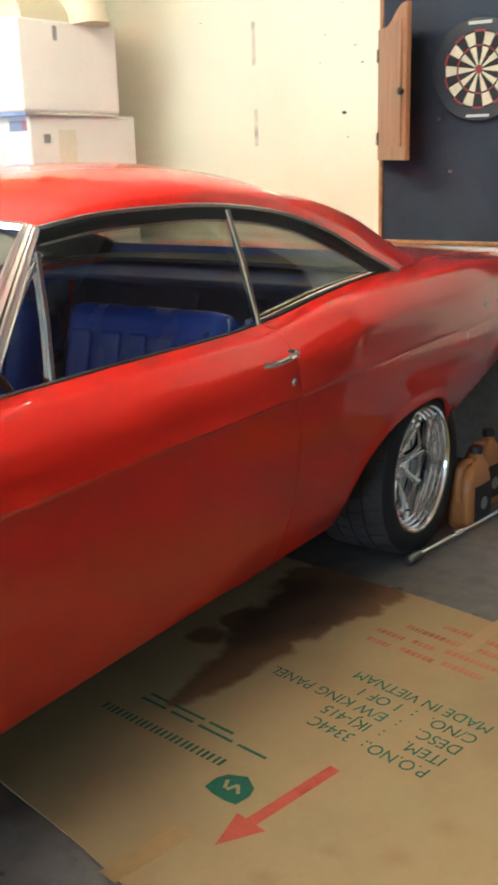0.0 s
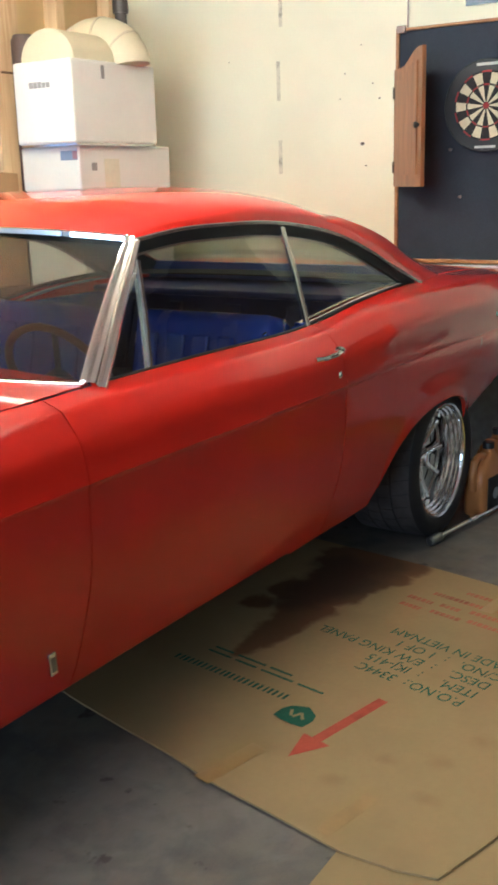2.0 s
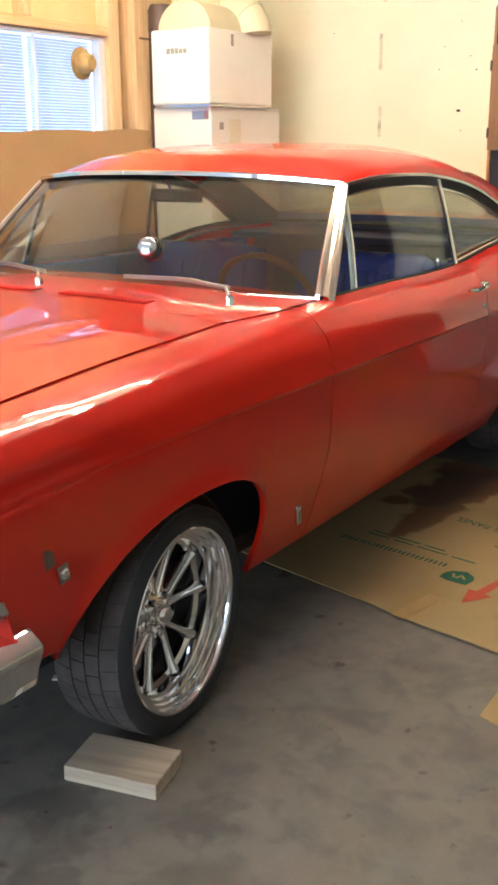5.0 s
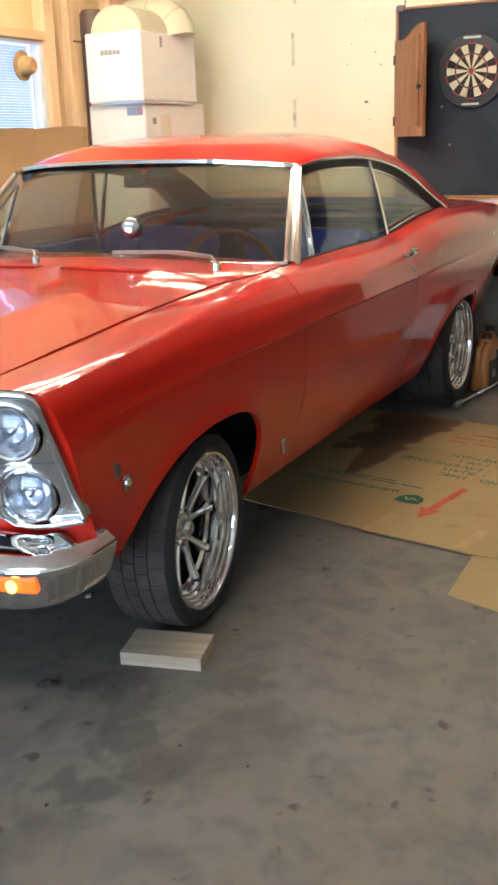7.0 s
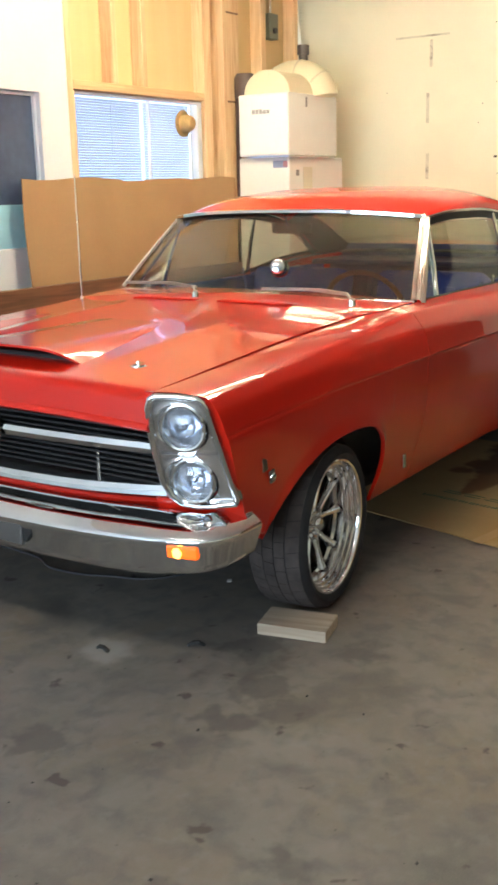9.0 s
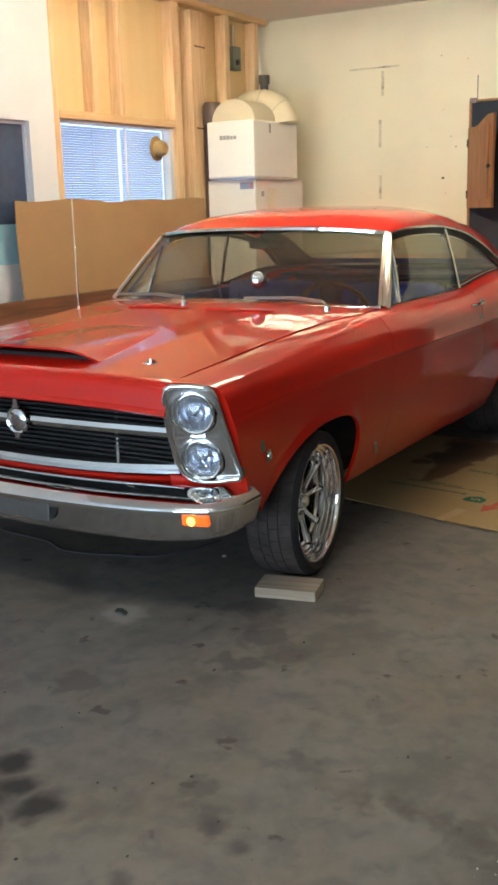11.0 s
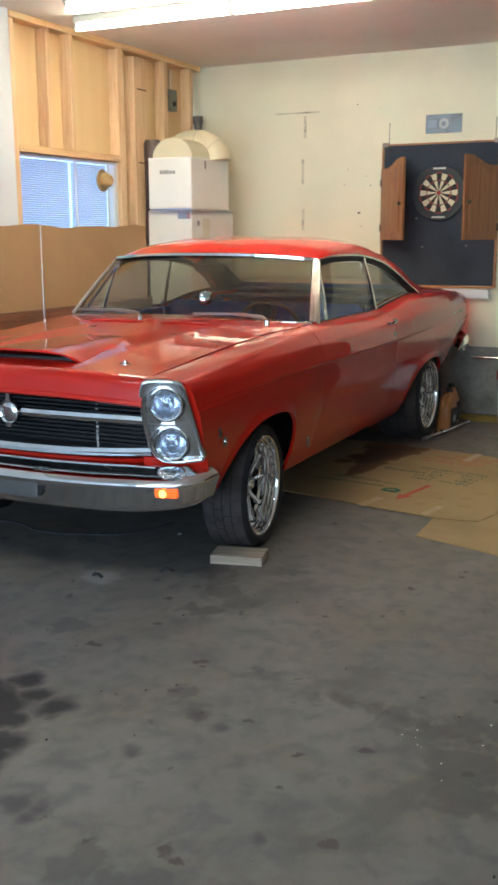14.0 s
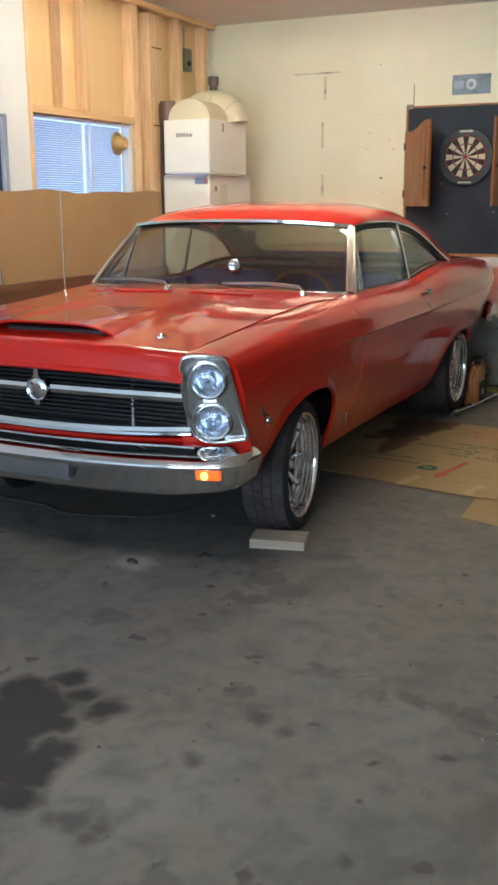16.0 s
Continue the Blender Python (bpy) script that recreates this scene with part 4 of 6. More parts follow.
for s in SIDE:
    # bezel: an upright leaning frame that holds two lamps
    outline = [(0.704, 0.926), (0.760, 0.926), (0.818, 0.920), (0.834, 0.910), (0.842, 0.886), (0.849, 0.83), (0.862, 0.74), (0.873, 0.655), (0.884, 0.588), (0.876, 0.575), (0.855, 0.572), (0.826, 0.568), (0.800, 0.563), (0.760, 0.560), (0.718, 0.570), (0.692, 0.595), (0.675, 0.640), (0.671, 0.70), (0.668, 0.75), (0.668, 0.82), (0.674, 0.885), (0.686, 0.916)]
    def front_x(y, z):
        return 0.735 + (z - 0.60) * 0.24 - max(0.0, y - 0.66) * 0.42
    holes = [(0.757, 0.823), (0.757, 0.647)]
    dense = []
    for i in range(len(outline)):
        a, b = Vector(outline[i]), Vector(outline[(i + 1) % len(outline)])
        dense += [a.lerp(b, t) for t in np.linspace(0, 1, 4)[:-1]]

    def reach(cy, cz, q, low):
        """How far the edge of one half of the bezel lies from its lamp in a direction."""
        d = Vector((math.cos(q), math.sin(q)))
        best = abs((0.735 - cz) / d.y) if d.y * (0.735 - cz) > 0 else 9.0
        for i in range(len(dense)):
            a, e = dense[i] - Vector((cy, cz)), dense[(i + 1) % len(dense)] - dense[i]
            den = d.x * e.y - d.y * e.x
            if abs(den) > 1e-9:
                r, u = (a.x * e.y - a.y * e.x) / den, (a.x * d.y - a.y * d.x) / den
                if r > 0 and -1e-6 <= u <= 1 + 1e-6:
                    best = min(best, r)
        return best

    bezel = bmesh.new()
    for cy, cz in holes:
        angles = sorted(list(np.linspace(0, 2 * math.pi, 57)[:-1]) + [math.atan2(p.y - cz, p.x - cy) % (2 * math.pi) for p in dense])
        cols = []
        for q in angles + angles[:1]:
            far, cut = reach(cy, cz, q, cz < 0.735), math.sin(q) * (0.735 - cz) > 0
            def at_r(r, dx):
                y, z = cy + r * math.cos(q), cz + r * math.sin(q)
                return (front_x(y, z) + dx, s * y, z)
            inner = min(0.0775, far - 0.001)
            cols.append([at_r(far, -0.030), at_r(far, -0.008), at_r(inner + (far - inner) * 0.5, -0.010), at_r(inner, -0.006), at_r(inner - 0.003, -0.010), at_r(0.069, -0.034)])
        grid(cols, bezel)
    bmesh.ops.remove_doubles(bezel, verts=bezel.verts, dist=1e-5)
    bmesh.ops.recalc_face_normals(bezel, faces=bezel.faces)
    part("lamp_bezel", bezel, BEZEL, car, "bright headlamp surround", smooth=True)
    ring = [(front_x(p.x, p.y) + 0.002, s * p.x, p.y) for p in dense]
    part("bezel_rim", sweep(ring + ring[:2], circle(0.0095, 10, 0.9), up=(1, 0, 0.01), caps=False), CHROME, car, "chrome bezel rim", smooth=True)
    # red panel below the lamps, behind the bumper's edge
    low = [[(front_x(y, z) - 0.020 - 0.05 * max(0.0, y - 0.84) - 0.25 * max(0.0, 0.535 - z), s * y, z) for z in np.linspace(0.49, 0.578, 9)] for y in np.linspace(0.62, 0.885, 12)]
    part("lamp_valance", thick(grid(low), 0.004), PAINT, car, "red panel below the headlamps", smooth=True)
    for cy, cz in holes:
        at = pose(front_x(cy, cz) - 0.014, s * cy, cz, 0, 4, s * 16) @ Matrix.Diagonal((1, 0.90, 0.90, 1))
        lamp = part("headlamp", turned(lathe([(0.0, -0.055), (0.03, -0.05), (0.055, -0.03), (0.072, 0.0), (0.076, 0.002), (0.076, -0.01)], 40, "x"), at), BEZEL, car, "round sealed-beam headlamp", smooth=True)
        part("lamp_ring", turned(lathe([(0.078 + 0.0085 * math.cos(q), 0.004 + 0.0085 * math.sin(q)) for q in np.linspace(0, 2 * math.pi, 9)[:-1]], 40, "x", closed=True), at), CHROME, lamp, smooth=True)
        part("lamp_lens", turned(lathe([(0.0, 0.022), (0.03, 0.019), (0.055, 0.011), (0.072, 0.002), (0.072, -0.002), (0.055, 0.006), (0.0, 0.016)], 40, "x"), at), LENS, lamp, "clear ribbed lens", smooth=True)
        part("lamp_bulb", turned(lathe([(0.0, 0.008), (0.012, 0.004), (0.014, -0.02), (0.0, -0.03)], 16, "x"), at), CHROME, lamp)

# front bumper
section = [(-0.105, 0.112), (-0.104, 0.124), (-0.096, 0.134), (-0.086, 0.135), (-0.072, 0.129), (-0.050, 0.1185), (-0.022, 0.1025), (0.004, 0.0840), (0.017, 0.0735), (0.0225, 0.067), (0.0245, 0.060), (0.0238, 0.053), (0.0205, 0.042), (0.0130, 0.020), (0.0055, -0.002), (-0.0045, -0.035), (-0.011, -0.057), (-0.019, -0.068), (-0.030, -0.072), (-0.040, -0.066), (-0.030, -0.050), (-0.014, -0.015), (-0.008, 0.050), (-0.030, 0.078), (-0.090, 0.108)]
line = [(0.545, -0.890), (0.62, -0.891), (0.70, -0.883), (0.755, -0.85), (0.785, -0.78), (0.812, -0.60), (0.830, -0.35), (0.838, 0.0), (0.830, 0.35), (0.812, 0.60), (0.785, 0.78), (0.755, 0.85), (0.70, 0.883), (0.62, 0.891), (0.545, 0.890)]
line = [tuple(spline([(i, *q) for i, q in enumerate(line)], k / 4)) for k in range(4 * len(line) - 3)]
front_bumper = part("front_bumper", sweep([(x, y, 0.427 - 0.026 * (1 - (y / 0.895) ** 2) + 0.014 * max(0.0, (abs(y) - 0.6) / 0.293), 1 - 0.20 * max(0.0, (abs(y) - 0.6) / 0.293)) for x, y in line], section), CHROME, car, "curved chrome front bumper", smooth=True)
part("plate_recess", turned(polygon([(-0.185, 0.385), (0.185, 0.385), (0.225, 0.462), (-0.225, 0.462)], 0, 0.014), pose(0.838, 0, 0, 90, 0, 90)), UNDER, front_bumper, "dark notch round the plate mount")
part("plate_mount", box(0.840, 0.857, -0.172, 0.172, 0.372, 0.448, 0.004), surface("dull_plate", (0.30, 0.30, 0.31), 0.3, 0.9), front_bumper, "dull metal plate mount")
for s in SIDE:
    sig = part("turn_signal", turned(box(-0.03, 0.006, -0.052, 0.052, -0.021, 0.023, 0.008), pose(0.800, s * 0.787, 0.450, 0, 5, s * 14)), AMBER, front_bumper, "lit amber turn signal")
    part("signal_bulb", turned(lathe([(0, -0.004), (0.016, -0.003), (0.017, 0.0), (0.012, 0.003), (0, 0.004)], 16, "x"), pose(0.815, s * 0.777, 0.450)), AMBER_LIT, sig)
part("front_valance", box(0.50, 0.64, -0.66, 0.66, 0.34, 0.50, 0.02), UNDER, car, "dark radiator support")


# wheels
# pale colour stands in for light mirrored inside the rear wheel barrel
BARREL_SHINE = surface("bright_wheel_back", (0.62, 0.61, 0.60), 0.35, 0.15, 60, 0.1, 6, 0.1, 0.1)
DISC = surface("dull_brake_disc", (0.10, 0.085, 0.08), 0.45, 0.8, 60, 0.2, 5, 0.1, 0.1)
def spoke_wheel(at, radius, width, dish, turn, back=None):
    """A low tyre on a polished five-spoke rim with paired spokes; the outer face looks to +y."""
    R = 0.250
    wheel = part("wheel", lathe([(R - 0.006, -width), (R - 0.010, -width + 0.02), (R - 0.04, -width + 0.04), (R - 0.045, -dish - 0.03), (R - 0.030, -dish), (R - 0.026, -0.040), (R - 0.012, -0.036), (R - 0.010, -0.012), (R - 0.002, -0.008), (R + 0.004, 0.0), (R - 0.001, 0.004), (R - 0.008, 0.002), (R - 0.012, -0.006), (R - 0.013, -0.020), (R - 0.021, -0.023), (R - 0.022, -0.036), (R - 0.030, -0.039), (R - 0.031, -0.054), (R - 0.040, -0.057), (R - 0.041, -dish + 0.004), (R - 0.054, -dish - 0.004), (R - 0.056, -dish - 0.03), (R - 0.052, -width + 0.035), (R - 0.014, -width + 0.01)], 64, "y", closed=True), ALLOY, car, "polished alloy wheel", smooth=True)
    wheel.matrix_local = at
    w = width
    prof = [(R - 0.004, -0.004), (R + 0.012, 0.010), (R + 0.4 * (radius - R), 0.014), (radius - 0.020, 0.006), (radius - 0.007, -0.004)]
    prof2 = [(r, -w - h) for r, h in prof[::-1]]
    tyre = part("tyre", lathe(prof + [(radius - 0.0038, -0.012)] + [(radius - 0.0038, -w + 0.012)] + prof2, 72, "y"), RUBBER, wheel, "black rubber tyre", smooth=True)
    # tread blocks
    count = 34
    for row, (y0, y1, lean) in enumerate(((-0.006, -w * 0.28, 0.35), (-w * 0.30, -w * 0.49, 0.15), (-w * 0.51, -w * 0.70, -0.15), (-w * 0.72, -w + 0.006, -0.35))):
        bm = bmesh.new()
        for k in range(count):
            a0 = 2 * math.pi * (k + 0.5 * (row % 2)) / count
            span = 2 * math.pi / count * 0.955
            pts = []
            for rr in (radius - 0.0075, radius):
                for f in (0, 0.5, 1):
                    for y in (y0, y1):
                        a = a0 + span * f + lean * (y - y0) * 2.0
                        crown = 0.004 * (2 * (y + w / 2) / w) ** 2
                        pts.append(bm.verts.new(((rr - crown) * math.cos(a), y, (rr - crown) * math.sin(a))))
            for q in ((6, 7, 9, 8), (8, 9, 11, 10), (0, 6, 8, 2), (2, 8, 10, 4), (7, 1, 3, 9), (9, 3, 5, 11), (0, 1, 7, 6), (4, 10, 11, 5)):
                bm.faces.new([pts[i] for i in q])
        bmesh.ops.recalc_face_normals(bm, faces=bm.faces)
        tagged(part("tread", bm, TREAD, wheel, "dusty worn tread blocks"), kind="stuff")
    # hub and paired spokes
    hub = part("hub", lathe([(0.0, -dish + 0.012), (0.030, -dish + 0.010), (0.034, -dish), (0.070, -dish - 0.006), (0.078, -dish - 0.02), (0.078, -dish - 0.06), (0, -dish - 0.06)], 32, "y"), ALLOY, wheel, "polished wheel hub", smooth=True)
    for k in range(5):
        for side in (-1, 1):
            a, b = 2 * math.pi * k / 5 + turn + side * 0.16, 2 * math.pi * k / 5 + turn + side * 0.30
            p0 = Vector((0.060 * math.cos(a), -dish - 0.012, 0.060 * math.sin(a)))
            p1 = Vector(((R - 0.050) * math.cos(b), -dish + 0.006, (R - 0.045) * math.sin(b)))
            part("spoke", sweep([(*p0, 1.2), (*p0.lerp(p1, 0.35), 0.85), (*p0.lerp(p1, 0.75), 0.9), (*p1, 1.35)], [(-0.012, -0.018), (0.012, -0.018), (0.011, 0.004), (0.005, 0.012), (-0.005, 0.012), (-0.011, 0.004)], up=(0, 1, 0)), ALLOY, wheel, smooth=True)
        a = 2 * math.pi * (k + 0.5) / 5 + turn
        part("lug_nut", turned(lathe([(0, 0.022), (0.008, 0.020), (0.011, 0.012), (0.012, 0), (0, 0)], 6, "y"), pose(0.052 * math.cos(a), -dish - 0.006, 0.052 * math.sin(a))), CHROME, wheel)
    part("brake_caliper", turned(box(-0.030, 0.030, -dish - 0.125, -dish - 0.075, -0.075, 0.075, 0.012), pose(0.118 * math.cos(1.9), 0, 0.118 * math.sin(1.9), 0, -math.degrees(1.9), 0)), RED_LENS, wheel, "red brake caliper behind the spokes")
    part("hub_cap", lathe([(0.0, -dish + 0.034), (0.020, -dish + 0.032), (0.028, -dish + 0.024), (0.030, -dish + 0.008)], 28, "y"), CHROME, wheel, "polished centre cap", smooth=True)
    part("brake_disc", lathe([(0.0, -dish - 0.10), (0.145, -dish - 0.10), (0.145, -dish - 0.12), (0.0, -dish - 0.12)], 40, "y"), back or DISC, wheel, "dull brake disc")
    # a given back sits close behind the spokes, its paleness imitating reflected light
    depth = dish + (0.034 if back else 0.135)
    part("wheel_back", lathe([(0.0, -depth), (R - 0.062, -depth)], 32, "y"), back or DISC, wheel)
    return wheel


WHEEL_Y = 0.870
for s in SIDE:
    flip = 0 if s > 0 else 180
    spoke_wheel(pose(-0.010, s * (WHEEL_Y - 0.008), 0.307, 0, 0, flip + 6), 0.307, 0.205, 0.088, 0.35)
    spoke_wheel(pose(-2.946, s * (WHEEL_Y - 0.012), 0.338, 0, 0, flip), 0.338, 0.30, 0.105, 0.9, BARREL_SHINE)
    for x, r in ((0.075, 0.40), (-2.85, 0.43)):
        rows = []
        for k in range(15):
            a = math.pi * k / 14
            rows.append([(x + r * math.cos(a), s * y, max(0.40, 0.31 + (r - 0.025) * math.sin(a))) for y in (0.80, 0.45)])
        rows2 = [[(x + r * math.cos(math.pi * k / 14), s * 0.45, 0.31 + (r - 0.025) * math.sin(math.pi * k / 14)), (x + r * math.cos(math.pi * k / 14), s * 0.45, 0.42)] for k in range(15)]
        bm = grid(rows)
        grid(rows2, bm)
        part("wheel_housing", thick(bm, 0.004), UNDER, car, "black wheel housing")
part("floor_pan", box(-3.45, 0.45, -0.72, 0.72, 0.30, 0.36, 0.01), UNDER, car, "dark underbody")
part("engine_bay", box(-0.60, 0.56, -0.43, 0.43, 0.30, 0.86), UNDER, car)
part("trunk_box", box(-3.98, -3.0, -0.42, 0.42, 0.70, 1.0), UNDER, car)
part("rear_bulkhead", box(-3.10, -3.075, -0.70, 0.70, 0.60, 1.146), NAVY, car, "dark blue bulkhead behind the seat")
part("fuel_tank", box(-3.85, -3.30, -0.34, 0.34, 0.46, 0.70, 0.03), UNDER, car)

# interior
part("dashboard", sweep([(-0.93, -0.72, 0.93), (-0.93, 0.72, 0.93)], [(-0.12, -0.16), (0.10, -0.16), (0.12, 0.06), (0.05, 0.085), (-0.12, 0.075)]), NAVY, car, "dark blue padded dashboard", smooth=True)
wheel_at = pose(-1.20, 0.37, 0.965, 0, -62, 0)
steer = part("steering_wheel", turned(lathe([(0.19 + 0.012 * math.cos(q), 0.012 * math.sin(q)) for q in np.linspace(0, 2 * math.pi, 9)[:-1]], 40, "z", closed=True), wheel_at), RIM_WOOD, car, "thin wood-rimmed steering wheel", smooth=True)
for a in (0.3, math.pi - 0.3, 1.5 * math.pi):
    part("steering_spoke", turned(sweep([(0.02 * math.cos(a), 0.02 * math.sin(a), -0.02), (0.19 * math.cos(a), 0.19 * math.sin(a), 0)], bar_section(0.022, 0.008)), wheel_at), SATIN, steer)
part("steering_hub", turned(lathe([(0, 0), (0.045, -0.005), (0.05, -0.03), (0.03, -0.25), (0, -0.25)], 20, "z"), wheel_at), NAVY, steer)


def seat(x, y, half, back_top, tilt, name, label, cover=None):
    cover = cover or BLUE
    cushion = box(x - 0.26, x + 0.28, y - half, y + half, 0.50, 0.68, 0.05, 3)
    st = part(name, cushion, cover, car, label, smooth=True)
    back = box(-0.08, 0.08, y - half, y + half, 0.0, back_top, 0.05, 3)
    part("backrest", turned(back, pose(x - 0.26, 0, 0.58, 0, -tilt, 0)), cover, st, "ribbed blue vinyl backrest", smooth=True)
    for k in range(5):
        yy = y - half + 0.08 + k * (2 * half - 0.16) / 4
        part("seat_rib", turned(box(0.075, 0.095, yy - 0.035, yy + 0.035, 0.06, back_top - 0.09, 0.009), pose(x - 0.26, 0, 0.58, 0, -tilt, 0)), cover, st)
    hinge = s_of(y)
    if hinge:
        part("seat_hinge", sweep([(x - 0.20, y + hinge * (half + 0.012), 0.66), (x - 0.235, y + hinge * (half + 0.014), 0.76), (x - 0.255, y + hinge * (half + 0.012), 0.92), (x - 0.225, y + hinge * (half + 0.012), 1.03)], bar_section(0.026, 0.010), up=(0, 1, 0)), CHROME, st, "chrome seat hinge arm", smooth=True)
    return st


def s_of(y):
    return (y > 0) - (y < 0)


seat(-1.62, 0.37, 0.29, 0.50, 14, "front_seat", "blue vinyl driver bucket seat")
seat(-1.62, -0.37, 0.29, 0.50, 14, "front_seat", "blue vinyl passenger bucket seat")
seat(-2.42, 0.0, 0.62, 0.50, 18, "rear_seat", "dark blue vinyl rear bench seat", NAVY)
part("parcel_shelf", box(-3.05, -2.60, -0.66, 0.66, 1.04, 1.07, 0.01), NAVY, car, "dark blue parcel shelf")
part("headliner", thick(grid([[(x, v * y, z - 0.022) for v, (x, y, z) in ((1 if u >= 0 else -1, roof_point(t, abs(u) * 0.97)) for u in np.linspace(-1, 1, 31))] for t in np.linspace(0.0, 0.94, 14)]), 0.004), UNDER, car, "black headliner", smooth=True)
part("rear_header", thick(grid([[(-2.385 - 0.10 * t + 0.05 * u * u, u * 0.57, 1.412 - 0.02 * u * u + (1.372 - 1.412) * t) for u in np.linspace(-1, 1, 15)] for t in np.linspace(0, 1, 5)]), 0.004), UNDER, car, "black panel over the rear window", smooth=True)
for s in SIDE:
    part("door_card", box(-1.98, -0.98, s * 0.705 - 0.028, s * 0.705 + 0.028, 0.40, 1.022, 0.01), BLUE, car, "blue vinyl door card")
    part("quarter_card", box(-2.80, -2.0, s * 0.705 - 0.028, s * 0.705 + 0.028, 0.40, 1.032, 0.01), BLUE, car, "blue vinyl trim card")
    knob = part("lock_knob", lathe([(0, 1.0), (0.004, 1.0), (0.004, 1.05), (0.007, 1.055), (0.007, 1.068), (0, 1.072)], 10, "z"), CHROME, car, "chrome lock knob")
    knob.location = (-1.90, s * 0.715, 0)
mirror = part("rear_view_mirror", box(-1.225, -1.20, -0.115, 0.115, 1.300, 1.350, 0.012, 3), BLACK, car, "dark rear view mirror")
part("mirror_stalk", sweep([(-1.19, 0, 1.33), (-1.15, 0, 1.385)], circle(0.006)), CHROME, mirror)
tach = part("tachometer", turned(lathe([(0, -0.043), (0.026, -0.042), (0.033, -0.038), (0.0365, -0.030), (0.038, 0.030), (0.043, 0.034), (0.044, 0.046), (0.038, 0.048), (0.036, 0.040), (0.0, 0.040)], 32, "x"), pose(-0.86, 0.145, 1.165, 0, 10, 205)), TACH, car, "chrome dashboard tachometer", smooth=True)
part("tachometer_foot", sweep([(-0.86, 0.145, 1.0), (-0.86, 0.145, 1.13)], circle(0.009)), CHROME, tach)

# wipers and aerial
for y0, x0 in ((-0.08, -0.600), (0.62, -0.575)):
    wiper = part("wiper", lathe([(0, 0.0), (0.016, 0.0), (0.014, 0.022), (0.008, 0.030), (0, 0.031)], 16, "z"), CHROME, car, "chrome windscreen wiper")
    wiper.location = (x0, y0, 1.046)
    part("wiper_arm", sweep([(0, 0, 0.024), (-0.05, -0.05, 0.042), (-0.115, -0.22, 0.048), (-0.14, -0.31, 0.044)], bar_section(0.009, 0.009)), WIPER, wiper)
    part("wiper_blade", sweep([(-0.115, -0.08, 0.032), (-0.150, -0.30, 0.042), (-0.150, -0.54, 0.036)], bar_section(0.008, 0.013)), WIPER, wiper)
aerial = part("aerial", lathe([(0, 0.0), (0.024, 0.0), (0.020, 0.008), (0.012, 0.016), (0.008, 0.035), (0.0045, 0.04), (0.0032, 0.60), (0, 0.601)], 12, "z"), CHROME, car, "thin chrome aerial")
aerial.location = (-0.50, -0.69, 0.997)


def widen(ob, extra=0.06, core=0.30):
    """Spreads the shell of the car sideways: the core of each part stretches, its flanks move out whole."""
    for v in ob.data.vertices:
        y = v.co.y
        v.co.y = y * (1 + extra / core) if abs(y) < core else y + math.copysign(extra, y)


KEEP = ("grille_emblem", "rear_view_mirror", "tachometer", "hub", "lamp_bulb")
for ob in car.children:
    if any(ob.name.startswith(k) for k in KEEP):
        continue
    if abs(ob.location.y) > 0.02 or ob.name.startswith("wheel."):
        ob.location.y += math.copysign(0.06, ob.location.y)
        continue
    if ob.name == "wheel":
        ob.location.y += 0.06
        continue
    for o in (ob, *ob.children_recursive):
        widen(o)


# ---- the stud wall ----
sheath = box(-4.13, -1.36, Y_LEFT - 0.13, Y_LEFT - 0.10, 2.12, Z_TOP)
wall_slab("wall_sheathing", sheath, SHEATH, "bare plywood sheathing between the studs")
low_wall = box(-4.13, -2.74, Y_LEFT - 0.13, Y_LEFT - 0.10, 0, 2.12)
box(-2.74, -1.47, Y_LEFT - 0.13, Y_LEFT - 0.10, 0, 1.42, bm=low_wall)
wall_slab("wall_left", low_wall, SHEATH, "bare plywood wall below the inner window")
front_left = box(-1.42, -1.19, Y_LEFT - 0.12, Y_LEFT, 0, Z_TOP)
box(-1.19, -0.30, Y_LEFT - 0.12, Y_LEFT, 2.07, Z_TOP, bm=front_left)
box(-0.30, X_FRONT, Y_LEFT - 0.12, Y_LEFT, 0, Z_TOP, bm=front_left)
wall_slab("wall_left_front", front_left, WALL_WHITE, "white painted wallboard side wall")


def stud(x0, x1, z0, z1, deep=0.095):
    ob = part("stud", box(x0, x1, Y_LEFT - 0.098, Y_LEFT - 0.098 + deep, z0, z1, 0.003, 1), STUD)
    return tagged(ob, "bare pine wall stud", "stud", "studs of the open wall", "structure")


stud(-1.475, -1.425, 0.0, 2.98)
for x in (-1.875, -2.155):
    stud(x, x + 0.045, 2.16, 2.98)
stud(-2.84, -2.75, 0, 2.98)
stud(-3.14, -2.95, 0, 2.95, 0.12)
for x in (-3.53, -3.98):
    stud(x, x + 0.07, 0, 2.98)
plate = part("top_plate", box(-4.12, -1.43, Y_LEFT - 0.098, Y_LEFT - 0.001, 2.982, 3.028, 0.003, 1), STUD_H)
tagged(plate, "pine top plate of the open wall", "top plate", kind="structure")
header = part("window_header", box(-2.75, -1.475, Y_LEFT - 0.098, Y_LEFT - 0.004, 2.105, 2.158, 0.003, 1), STUD_H)
tagged(header, "pine header over the inner window", "window header", kind="structure")
SEAM = surface("dark_joint", (0.16, 0.09, 0.045), 0.8)
for z in (2.115, 2.70):
    tagged(part("post_joint", box(-3.135, -2.99, Y_LEFT + 0.0215, Y_LEFT + 0.0235, z - 0.006, z + 0.006), SEAM), "dark saw joint in the timber post", "joint", kind="structure")

